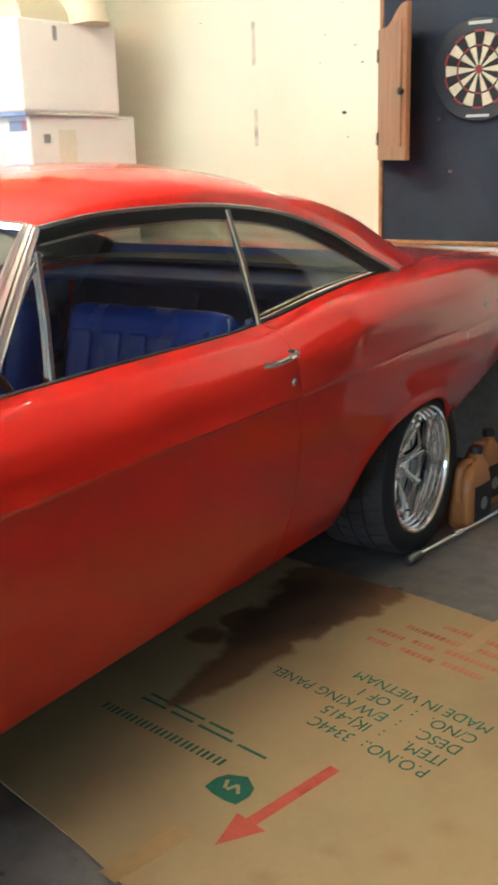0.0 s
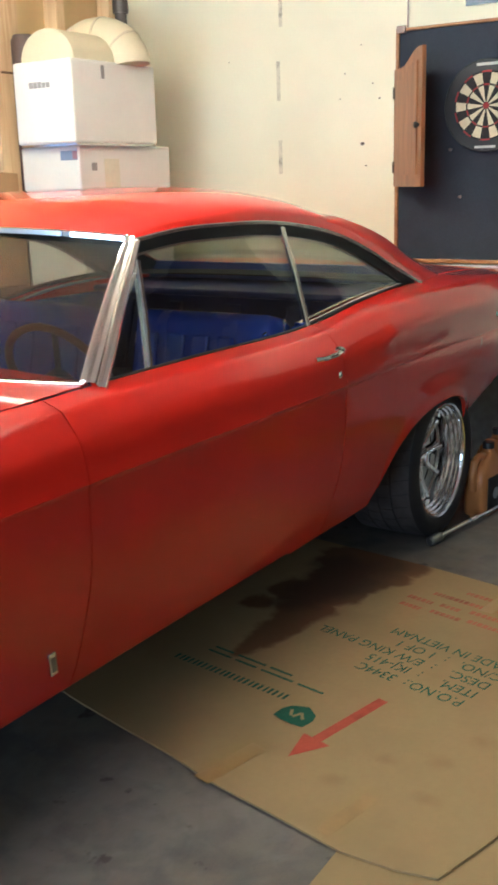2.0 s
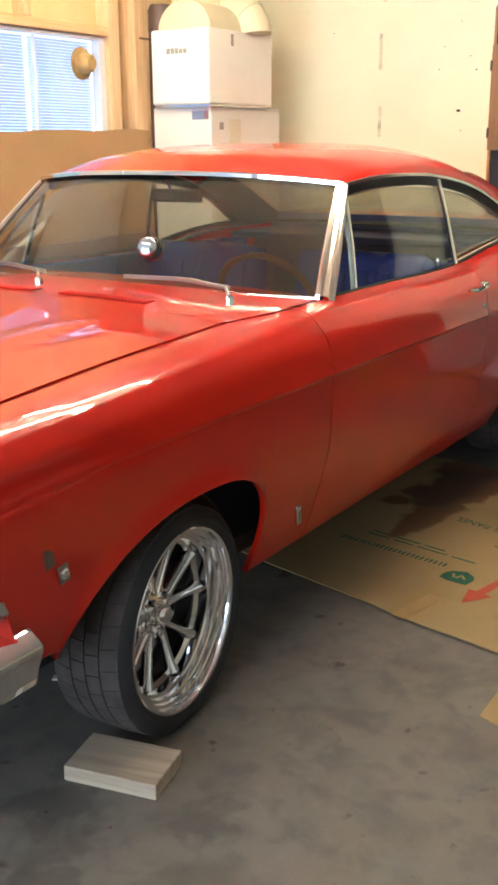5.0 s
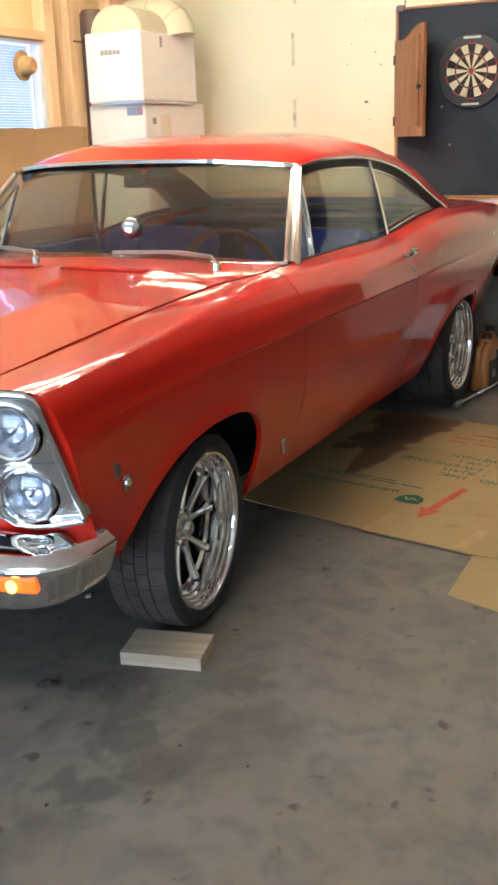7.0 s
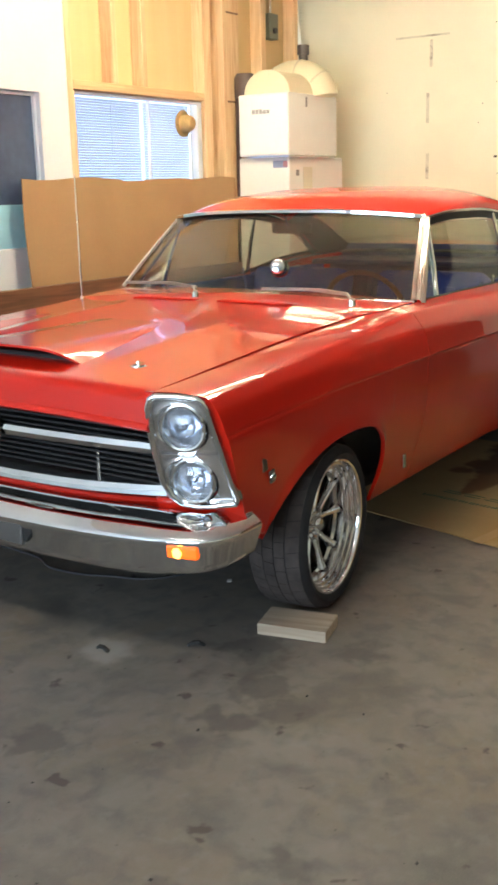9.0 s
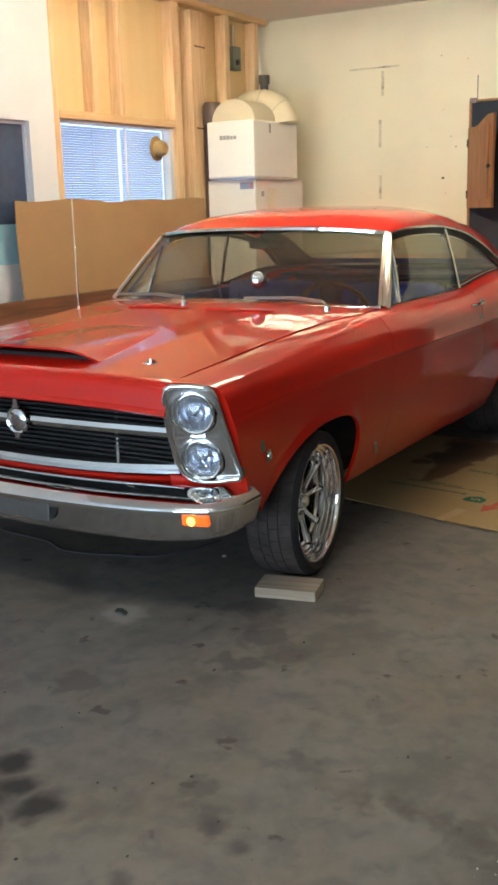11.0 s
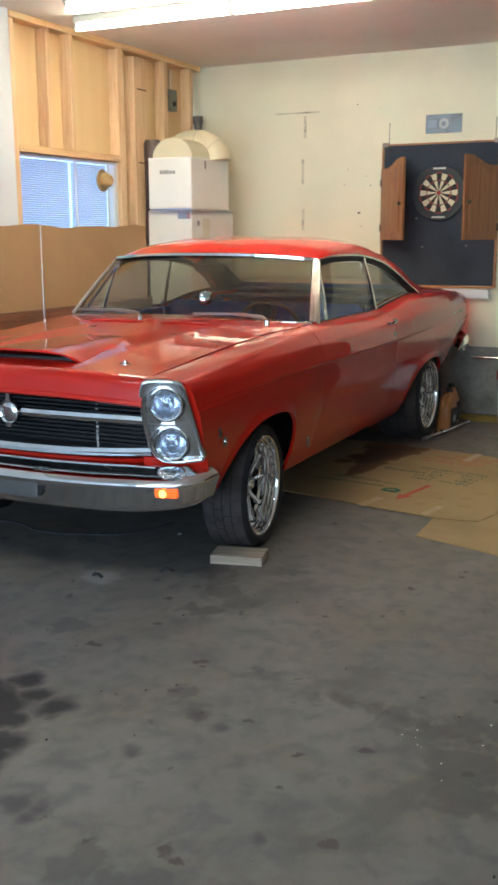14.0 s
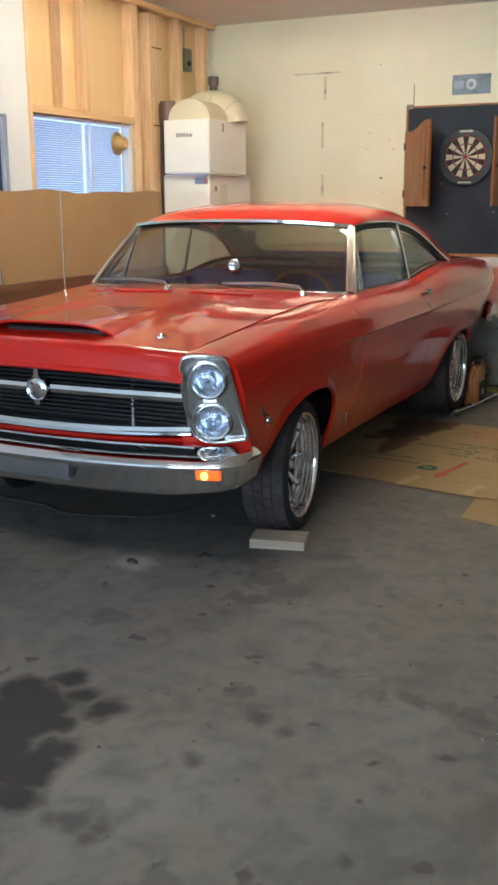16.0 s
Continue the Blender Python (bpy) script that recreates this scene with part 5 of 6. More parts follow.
# inner window with blinds
window = thing("window_1", "white inner window with closed bluish blinds", "window", pose(-2.11, Y_LEFT - 0.06, 1.75), kind="structure")
frame_bm = box(-0.635, -0.585, -0.03, 0.03, -0.33, 0.35, 0.004)
part("window_frame", frame_bm, WALL_WHITE, window)
part("window_frame", box(0.600, 0.635, -0.03, 0.03, -0.33, 0.35, 0.004), STUD, window, "pine window jamb")
part("window_frame", box(-0.585, 0.60, -0.03, 0.03, 0.332, 0.35, 0.004), WALL_WHITE, window)
part("window_sill", box(-0.585, 0.60, -0.03, 0.03, -0.33, -0.30, 0.004), WALL_WHITE, window)
part("mullion", box(-0.104, -0.092, -0.012, 0.012, -0.30, 0.332, 0.003), WALL_WHITE, window, "white window mullion")
pane_bm = box(-0.585, 0.60, -0.020, -0.016, -0.30, 0.332)
part("pane", pane_bm, GLASS_SIDE, window)
for k in range(40):
    z = -0.295 + k * 0.0157
    for x0, x1 in ((-0.58, -0.094), (-0.066, 0.595)):
        slat = turned(box(x0, x1, -0.009, 0.009, -0.0006, 0.0006), pose(0, -0.045, z, 40, 0, 0))
        part("blind_slat", slat, BLIND, window)
part("blind_cord", box(0.22, 0.223, -0.034, -0.032, -0.02, 0.33), WALL_WHITE, window)
wall_slab("backdrop", box(-3.0, -1.2, Y_LEFT - 0.25, Y_LEFT - 0.24, 1.2, 2.3), glow("window_daylight", (0.52, 0.66, 0.98), 2.2), "pale blue daylight behind the blinds", "backdrop")
hat = thing("straw_hat", "small tan straw hat hung in the window", "hat", pose(-2.58, Y_LEFT - 0.055, 1.955, 90, 0, 0))
STRAW = surface("tan_straw", (0.42, 0.27, 0.10), 0.8, 0, 120, 0.2, 20, 0.15, 0.5)
part("crown", lathe([(0.0, -0.075), (0.035, -0.072), (0.05, -0.055), (0.056, -0.015), (0.058, 0.0), (0.052, 0.0), (0.0, -0.066)], 24, "z"), STRAW, hat, smooth=True)
part("brim", lathe([(0.055, 0.0), (0.085, 0.004), (0.088, 0.008), (0.085, 0.010), (0.05, 0.004)], 28, "z", closed=True), STRAW, hat, smooth=True)

# side door with a dark pane
door = thing("door_1", "white side door with a dark glass pane", "door", pose(-0.745, Y_LEFT - 0.05, 0), kind="structure")
leaf = box(-0.445, 0.445, -0.02, 0.02, 0.0, 1.22, 0.004)
box(-0.445, -0.43, -0.02, 0.02, 1.22, 2.065, bm=leaf)
box(0.30, 0.445, -0.02, 0.02, 1.22, 2.065, bm=leaf)
box(-0.43, 0.30, -0.02, 0.02, 2.05, 2.065, bm=leaf)
part("leaf", leaf, WALL_WHITE, door)
part("pane", box(-0.43, 0.30, -0.006, 0.0, 1.46, 2.05), surface("dark_pane", (0.055, 0.075, 0.14), 0.12, 0, 20, 0.2, 3, 0.2, 0.0, coat=0.6), door, "dark blue window pane")
part("lower_pane", box(-0.43, 0.30, -0.006, 0.0, 1.22, 1.46), surface("pale_blue_pane", (0.36, 0.62, 0.74), 0.2, 0, 20, 0.1, 3, 0.1, 0.0), door, "pale blue lower pane")

# electric box and pipe on the stud wall
ebox = thing("electric_box", "grey green electric box between the studs", "electric box", pose(-3.70, Y_LEFT - 0.09, 2.68))
part("cover", box(-0.06, 0.06, -0.02, 0.05, -0.08, 0.10, 0.006), surface("grey_green_steel", (0.16, 0.17, 0.13), 0.5, 0.2), ebox)
part("conduit", box(-0.015, 0.015, -0.01, 0.02, 0.10, 0.27, 0.004), SATIN, ebox)
part("knob", turned(lathe([(0, 0.02), (0.02, 0.018), (0.022, 0), (0, 0)], 16, "y"), pose(0, 0.05, -0.02)), BLACK, ebox)

# ---- furnace ----
furnace = thing("furnace", "white steel furnace cabinet with a cream elbow duct", "furnace", pose(-3.33, -1.45, 0))
lower = part("lower_cabinet", box(-0.47, 0.29, -0.23, 0.19, 0, 1.728, 0.012), ENAMEL, furnace, "white enamel lower cabinet")
upper = part("upper_cabinet", box(-0.32, 0.35, -0.185, 0.225, 1.738, 2.148, 0.012), ENAMEL, furnace, "white enamel upper cabinet")
part("cabinet_seam", box(-0.31, 0.33, -0.18, 0.215, 1.726, 1.740), SATIN, furnace, "dark seam between the cabinets")
STICK = surface("blue_sticker", (0.22, 0.27, 0.40), 0.4)
sticker = part("sticker", box(0.291, 0.2925, 0.060, 0.178, 1.655, 1.722), STICK, lower, "small blue and red sticker")
part("sticker_band", box(0.2925, 0.2935, 0.060, 0.178, 1.702, 1.722), surface("white_band", (0.7, 0.7, 0.72), 0.4), sticker)
part("sticker_band", box(0.2925, 0.2935, 0.145, 0.178, 1.66, 1.70), surface("red_band", (0.36, 0.16, 0.18), 0.4), sticker)
GREY = surface("grey_print", (0.30, 0.28, 0.26), 0.6)
for a, b in ((-0.07, -0.045), (-0.04, -0.015), (-0.01, 0.015), (0.02, 0.045), (0.05, 0.075)):
    part("maker_mark", box(0.3505, 0.352, a, b, 2.015, 2.045 if a < 0 else 2.04), GREY, upper, "grey printed bar")
part("handle_slot", box(0.10, 0.125, 0.2255, 0.227, 2.06, 2.125), GREY, upper)
part("handle_slot", box(0.16, 0.20, 0.191, 0.1925, 1.60, 1.64), GREY, lower)
part("yellow_notice", box(-0.02, 0.10, 0.1905, 0.1915, 1.50, 1.66), surface("faded_notice", (0.74, 0.70, 0.54), 0.6), lower, "faded yellow paper notice")
plenum = []
for x in np.linspace(-0.14, 0.30, 5):
    plenum.append([(x, 0.02 + 0.185 * math.cos(a), 2.15 + 0.155 * math.sin(a)) for a in np.linspace(0, math.pi, 19)])
bm = grid(plenum)
for row in (plenum[0], plenum[-1]):
    bm.faces.new([bm.verts.new(p) for p in row])
part("plenum", thick(bm, 0.004), PLENUM, furnace, "cream rounded plenum", smooth=True)
elbow = [(-0.12, 0.22 * math.cos(a), 2.14 + 0.155 * math.sin(a)) for a in np.linspace(0, math.pi * 0.85, 15)]
part("elbow_duct", sweep(elbow, circle(0.11, 20), up=(1, 0, 0)), PLENUM, furnace, "cream insulated elbow duct", smooth=True)
for k in (3, 7, 11):
    p, q = Vector(elbow[k]), Vector(elbow[k + 1])
    part("duct_band", sweep([tuple(p), tuple(p.lerp(q, 0.35))], circle(0.1125, 20), up=(1, 0, 0)), surface("duct_tape_band", (0.50, 0.44, 0.31), 0.5), furnace, smooth=True)
flue = tagged(part("flue_cap", turned(lathe([(0, 0.0), (0.075, 0.0), (0.075, 0.13), (0.06, 0.16), (0, 0.165)], 20, "z"), pose(-3.12, -1.668, 2.143)), surface("dark_flue", (0.10, 0.065, 0.055), 0.5, 0.2), smooth=True), "dark brown round flue cap on the furnace", "flue")
pipe = tagged(part("vent_pipe", lathe([(0, 0.0), (0.035, 0.0), (0.035, 2.50), (0.046, 2.50), (0.046, 2.57), (0, 2.57)], 16, "z"), surface("dull_pipe", (0.12, 0.10, 0.09), 0.5, 0.4), smooth=True), "dark metal vent pipe behind the duct", "pipe")
pipe.location = (-3.92, -1.672, 0)
strip = tagged(part("dark_board", box(-3.62, -3.06, -1.715, -1.69, 0, 2.14, 0.004), surface("dark_brown_board", (0.07, 0.035, 0.025), 0.6)), "dark brown board behind the furnace", "board")

# ---- back wall ----
MARK = surface("dark_wall_mark", (0.62, 0.58, 0.44), 0.8, 0, 60, 0.3, 20, 0.3, 0.0)
for y, z0, z1 in ((-0.74, 2.36, 2.55), (-0.76, 1.965, 2.18), (-0.755, 1.56, 1.748)):
    tagged(part("wall_mark", box(X_BACK + 0.0005, X_BACK + 0.0025, y - 0.012, y + 0.012, z0, z1, 0.0008, 1), MARK), "dark dash of old joint tape on the wall", "wall mark", "dashes on the wall", "structure")
tagged(part("wall_mark", box(X_BACK + 0.0005, X_BACK + 0.002, -1.03, -0.60, 2.572, 2.586), MARK), "thin dark joint line on the wall", "wall mark", kind="structure")
HOLE = surface("dark_hole", (0.10, 0.07, 0.05), 0.9)
for y, z, w in ((-0.222, 1.707, 0.020), (-0.20, 1.59, 0.008), (-0.36, 1.95, 0.007), (-0.12, 1.94, 0.010), (-0.16, 2.02, 0.008), (-0.33, 2.08, 0.007), (-0.23, 2.22, 0.006), (-0.25, 2.62, 0.008), (-0.04, 2.58, 0.006), (-1.1, 2.2, 0.006), (0.02, 1.88, 0.006)):
    dot = turned(lathe([(0, 0.002), (w * 0.6, 0.002), (w * 0.7, 0.0), (0, 0.0)], 10, "x"), Matrix.Translation((X_BACK + 0.0003, y, z)) @ Matrix.Diagonal((1, 1, 0.6, 1)))
    tagged(part("wall_hole", dot, HOLE), "small dark nail hole in the wall", "wall hole", "holes in the wall", "structure")
wall_slab("shelf_ledge", box(X_BACK, X_BACK + 0.06, -0.05, 0.955, 0.985, 1.062, 0.004), WALL_WHITE, "white ledge under the dart backboard", "ledge")

board = thing("dart_backboard", "black dart backboard with a thin oak frame and swung doors", "dart backboard", pose(X_BACK, 0.500, 1.674))
part("panel", box(0, 0.028, -0.488, 0.488, -0.585, 0.585), FELT, board, "black felt panel")
part("frame_side", box(0, 0.042, -0.506, -0.488, -0.600, 0.600, 0.003), OAK_EDGE, board, "oak frame strip")
part("frame_side", box(0, 0.042, 0.488, 0.506, -0.600, 0.600, 0.003), OAK_EDGE, board, "oak frame strip")
part("frame_top", box(0, 0.042, -0.488, 0.488, 0.585, 0.600, 0.003), OAK_EDGE, board, "oak frame strip")
part("frame_bottom", box(0, 0.042, -0.488, 0.488, -0.605, -0.585, 0.003), OAK_EDGE, board, "oak frame strip")
for s in SIDE:
    part("corner_clip", box(0.03, 0.05, s * 0.475 - 0.025, s * 0.475 + 0.025, 0.575, 0.612, 0.004), BADGE, board, "dull metal corner clip")
    part("hanging_wire", box(0.002, 0.007, s * 0.455 - 0.003, s * 0.455 + 0.003, 0.60, 0.78), BADGE, board)
for y, z in ((-0.13, -0.26), (0.25, -0.25), (-0.19, -0.02)):
    part("pin", turned(lathe([(0, 0.018), (0.008, 0.016), (0.008, 0.0), (0, 0)], 10, "x"), pose(0.028, y, z)), BADGE, board)


def cabinet_door(side):
    """A swung dart cabinet door, arched towards its free edge; hinged at the frame."""
    d = part("cabinet_door", bmesh.new(), OAK, board, "stained oak door with an arched top")
    w, h0 = 0.405, -0.20
    outline = [(0, h0), (w, h0)] + [(w - w * t, 0.47 + 0.0 - 0.075 * (0.5 - 0.5 * math.cos(math.pi * min(1, max(0, (t - 0.12) / 0.62))))) for t in np.linspace(0, 1, 15)]
    bm = polygon(outline, 0, 0.020)
    turned(bm, pose(0, 0, 0, 90, 0, 90))
    bm.to_mesh(d.data)
    bm.free()
    inner = [(0.055, h0 + 0.06), (w - 0.055, h0 + 0.06)] + [(w - 0.055 - (w - 0.11) * t, 0.405 - 0.070 * (0.5 - 0.5 * math.cos(math.pi * min(1, max(0, (t - 0.1) / 0.7))))) for t in np.linspace(0, 1, 15)]
    panel = turned(polygon(inner, 0.020, 0.027), pose(0, 0, 0, 90, 0, 90))
    part("door_panel", panel, OAK, d, "raised oak centre panel")
    part("door_knob", turned(lathe([(0, 0.05), (0.014, 0.046), (0.017, 0.036), (0.008, 0.024), (0.008, 0.018), (0, 0.018)], 16, "x"), pose(0, w - 0.035, 0.10)), BLACK, d, "dark round knob", smooth=True)
    for z in (-0.10, 0.28):
        part("hinge", box(-0.006, 0.024, -0.014, 0.012, z - 0.03, z + 0.03, 0.003), surface("dark_hinge", (0.05, 0.035, 0.025), 0.5, 0.5), d, "dark hinge")
    flip = Matrix.Diagonal((1, -1, 1, 1)) if side > 0 else Matrix.Identity(4)
    d.matrix_local = pose(0.044, side * 0.490, 0.0) @ flip @ pose(0, 0, 0, 0, 0, -45 if side < 0 else -62)
    return d


cabinet_door(-1)
cabinet_door(1)

dart = thing("dartboard", "round bristle dartboard with black and cream wedges", "dartboard", pose(X_BACK + 0.0285, 0.508, 1.861))
part("surround", lathe([(0, 0.034), (0.222, 0.034), (0.2265, 0.028), (0.2265, 0), (0, 0)], 56, "x"), BLACK, dart, "black number ring")
CREAM = surface("cream_sisal", (0.62, 0.55, 0.38), 0.9, 0, 200, 0.1, 20, 0.1, 0.2)
DARK = surface("black_sisal", (0.020, 0.018, 0.018), 0.9, 0, 200, 0.1, 20, 0.1, 0.2)
RING_RED = surface("red_sisal", (0.30, 0.03, 0.03), 0.9, 0, 200, 0.1, 20, 0.1, 0.2)


def wedge(r0, r1, k, material, name):
    a0, a1 = (k - 0.5) * math.pi / 10, (k + 0.5) * math.pi / 10
    bm = bmesh.new()
    rows = []
    for a in np.linspace(a0 + 0.004, a1 - 0.004, 4):
        rows.append([(x, r * math.sin(a), r * math.cos(a)) for r, x in ((r0, 0.034), (r0, 0.0365), (r1, 0.0365), (r1, 0.034))])
    part(name, grid(rows, bm), material, dart)


for k in range(20):
    wedge(0.018, 0.098, k, DARK if k % 2 == 0 else CREAM, "wedge")
    wedge(0.099, 0.106, k, RING_RED if k % 2 == 0 else DARK, "treble")
    wedge(0.107, 0.160, k, DARK if k % 2 == 0 else CREAM, "wedge")
    wedge(0.161, 0.169, k, RING_RED if k % 2 == 0 else DARK, "double")
part("bull", lathe([(0, 0.037), (0.016, 0.0365), (0.016, 0.034)], 20, "x"), RING_RED, dart)
for a, b in ((0.192, 0.206), (-0.206, -0.194)):
    part("ring_print", box(0.0345, 0.0355, -0.055, 0.055, a, b), surface("pale_print", (0.50, 0.49, 0.46), 0.7), dart, "pale printed bar")

sign = thing("wall_plate", "blue licence style plate on the wall", "wall plate", pose(X_BACK, 0.516, 2.424))
part("plate", box(0.001, 0.006, -0.155, 0.155, -0.076, 0.076, 0.002), surface("blue_plate", (0.12, 0.155, 0.21), 0.4, 0.2, 60, 0.1, 10, 0.3, 0.0), sign)
part("plate_print", lathe([(0.020, 0.0065), (0.042, 0.0075), (0.042, 0.005), (0.020, 0.005)], 20, "x"), surface("pale_plate_print", (0.42, 0.45, 0.48), 0.5), sign, "pale ring shape")
part("plate_print", box(0.0062, 0.0075, -0.14, -0.06, -0.03, 0.03, 0.0005, 1), surface("pale_blue_print", (0.26, 0.34, 0.45), 0.5), sign, "pale bar")

# ---- things on the floor ----
cardboard = tagged(part("cardboard_sheet", polygon([(-1.16, -0.10), (-1.02, 0.45), (-0.975, 0.66), (-0.935, 0.86), (-0.882, 1.07), (-0.85, 1.27), (-0.815, 1.47), (-0.822, 1.60), (-0.845, 1.70), (-1.07, 1.765), (-1.33, 1.80), (-1.85, 1.86), (-2.36, 1.90), (-2.40, 1.62), (-2.455, 1.40), (-2.50, 1.20), (-2.54, 0.97), (-2.57, 0.70), (-2.60, 0.40), (-2.66, -0.05)], 0.007, 0.012), CARD_STAINED), "flattened brown cardboard box with printing on the floor", "cardboard")
under = tagged(part("cardboard_offcut", polygon([(-0.469, 1.466), (-0.40, 1.70), (-0.325, 1.91), (-0.27, 2.15), (-0.9, 2.45), (-1.7, 2.55), (-1.95, 2.0), (-1.9, 1.5), (-1.2, 1.45)], 0.001, 0.005), CARD), "plain brown cardboard sheet under the printed one", "cardboard")


def blot(points, z0, z1, rough=0.02, steps=4):
    """A ragged outline through rough corners."""
    rng = random.Random(len(points) * 7 + 3)
    out = []
    n = len(points)
    for i in range(n):
        p0, p1, p2, p3 = (Vector(points[(i + k) % n]) for k in (-1, 0, 1, 2))
        for t in np.linspace(0, 1, steps + 1)[:-1]:
            p = 0.5 * ((2 * p1) + (p2 - p0) * t + (2 * p0 - 5 * p1 + 4 * p2 - p3) * t**2 + (3 * p1 - p0 - 3 * p2 + p3) * t**3)
            out.append((p.x + rng.uniform(-rough, rough), p.y + rng.uniform(-rough, rough)))
    bm = polygon(out, z0, z1)
    return bm




def lay(name, bm, material, label=""):
    return part(name, bm, material, cardboard, label)


TURN = -100.0


def printed(x, y, words, size, material, turn=TURN, stretch=1.0):
    """Printed words that lie on the cardboard."""
    curve = bpy.data.curves.new("words", "FONT")
    curve.body, curve.size, curve.extrude = words, size, 0.0002
    tmp = new("words", curve)
    me = bpy.data.meshes.new_from_object(tmp.evaluated_get(bpy.context.evaluated_depsgraph_get()))
    bpy.data.objects.remove(tmp)
    whole = bmesh.new()
    whole.from_mesh(me)
    bmesh.ops.remove_doubles(whole, verts=whole.verts, dist=1e-6)
    at, seen = pose(x, y, 0.0124, 0, 0, turn) @ Matrix.Diagonal((stretch, 1, 1, 1)), set()
    for start in whole.faces:
        if start in seen:
            continue
        island, todo = [], [start]
        seen.add(start)
        while todo:
            f = todo.pop()
            island.append(f)
            for near in (g for e in f.edges for g in e.link_faces if g not in seen):
                seen.add(near)
                todo.append(near)
        letter, made = bmesh.new(), {}
        for f in island:
            for v in f.verts:
                if v not in made:
                    made[v] = letter.verts.new(v.co)
            letter.faces.new([made[v] for v in f.verts])
        part("printed_letter", turned(letter, at), material, cardboard)
    whole.free()
    bpy.data.meshes.remove(me)


LINE = ((0.0, "P.O.NO.", ":  3344C"), (1, "ITEM.", ":  IKJ-415"), (2, "DESC.", ":  E/W KING PANEL"), (3, "C/NO.", ":  1 OF 1"), (4, "MADE IN VIETNAM", ""))
for k, words, value in LINE:
    x, y = -1.612 - 0.068 * k, 1.462 + 0.016 * k
    printed(x, y, words, 0.064, INK_GREEN, stretch=0.86)
    if value:
        printed(x - 0.033, y - 0.195, value, 0.064, INK_GREEN, stretch=0.86)


def bars(x, y, widths, height, material, turn=TURN, name="printed_bar"):
    """Bars in place of lettering that cannot be read or is a brand."""
    at, off = pose(x, y, 0.0124, 0, 0, turn), 0.0
    for w in widths:
        if w > 0:
            part(name, turned(box(off, off + w, 0, height, 0, 0.0003), at), material, cardboard)
        off += abs(w)


bars(-1.376, 0.992, (0.010, -0.009, 0.008, -0.013, 0.009, -0.010) * 8, 0.032, INK_GREEN, -96.8)
for k, ws in enumerate(((0.10, -0.02, 0.13, -0.02, 0.09, -0.02, 0.10), (0.09, -0.02, 0.12, -0.02, 0.08))):
    bars(-1.440 - k * 0.030 - (0.02 if k else 0), 1.075 - k * 0.14, ws, 0.010, INK_GREEN, -98)
for k, ws in enumerate(((0.14, -0.03, 0.13, -0.03, 0.10), (0.20, -0.03, 0.08, -0.03, 0.12), (0.15, -0.03, 0.24, -0.02), (0.05, -0.03, 0.26))):
    at_x, at_y = -2.125 - k * 0.066, 1.40 + k * 0.03
    for w in ws:
        if w > 0:
            rng, run, widths = random.Random(int(w * 1000) + k), 0.0, []
            while run < w - 0.012:
                widths += [rng.choice((0.010, 0.014, 0.018)), -0.005]
                run += abs(widths[-2]) + 0.005
            bars(at_x, at_y, widths, 0.026, INK_FAINT, -101)
        at_x, at_y = at_x + abs(w) * math.cos(radians(-97)), at_y + abs(w) * math.sin(radians(-97))
bars(-2.33, 1.635, (0.014, -0.006) * 8, 0.024, INK_FAINT, -97)
lay("shield_print", turned(polygon([(-0.055, 0.045), (-0.02, 0.052), (0.02, 0.052), (0.055, 0.045), (0.058, 0.0), (0.045, -0.03), (0.0, -0.055), (-0.045, -0.03), (-0.058, 0.0)], 0, 0.0003), pose(-1.29, 1.07, 0.0124, 0, 0, TURN)), INK_GREEN, "green shield print")
for a, b in (((-0.030, 0.012), (-0.005, -0.014)), ((-0.005, -0.014), (0.004, 0.018)), ((0.012, 0.016), (0.030, -0.012))):
    lay("shield_print", turned(sweep([(*a, 0.0007), (*b, 0.0007)], [(-0.005, -0.0002), (0.005, -0.0002), (0.005, 0.0002), (-0.005, 0.0002)]), pose(-1.29, 1.07, 0.0124, 0, 0, TURN)), CARD)
arrow = turned(polygon([(0, 0), (-0.115, 0.048), (-0.115, 0.017), (-0.412, 0.017), (-0.412, -0.017), (-0.115, -0.017), (-0.115, -0.048)], 0, 0.0003), pose(-1.090, 1.160, 0.0124, 0, 0, -12.3))
lay("arrow_print", arrow, INK_RED, "long red arrow print")
lay("tape_strip", turned(box(-0.11, 0.11, -0.028, 0.028, 0, 0.0004), pose(-0.985, 1.045, 0.0124, 0, 0, 168)), TAPE, "brown tape strip")
lay("tape_strip", turned(box(-0.10, 0.10, -0.022, 0.022, 0, 0.0004), pose(-0.95, 1.42, 0.0124, 0, 0, 168)), TAPE, "brown tape strip")
lay("tape_strip", turned(box(-0.13, 0.13, -0.025, 0.025, 0, 0.0004), pose(-2.37, 1.30, 0.0124, 0, 0, 172)), TAPE, "brown tape strip")

leaning = thing("cardboard_wall", "tall tan cardboard sheet leaning by the stud wall", "cardboard", pose(-2.0, -1.66, 0))
rows = []
for k in range(22):
    x = -1.03 + k * 2.055 / 21
    top = 1.598 + 0.008 * math.sin(k * 0.9) - (0.012 if 8 <= k <= 12 else 0)
    rows.append([(x + (0.012 * math.sin(z * 6) if k == 21 else 0), -0.03 + 0.008 * math.sin(x * 2.2 + z) - (z - 0.9) * 0.03, z) for z in np.linspace(0.02, top, 8)])
part("sheet", thick(grid(rows), 0.006), CARD_TAN, leaning, smooth=True)
plank = thing("plank_bench", "low dark brown plank bench along the side wall", "bench", pose(-0.5, -1.55, 0))
PLANK = wood("dark_plank", (0.17, 0.075, 0.035), (0.09, 0.038, 0.018), 0.6, 7, "x")
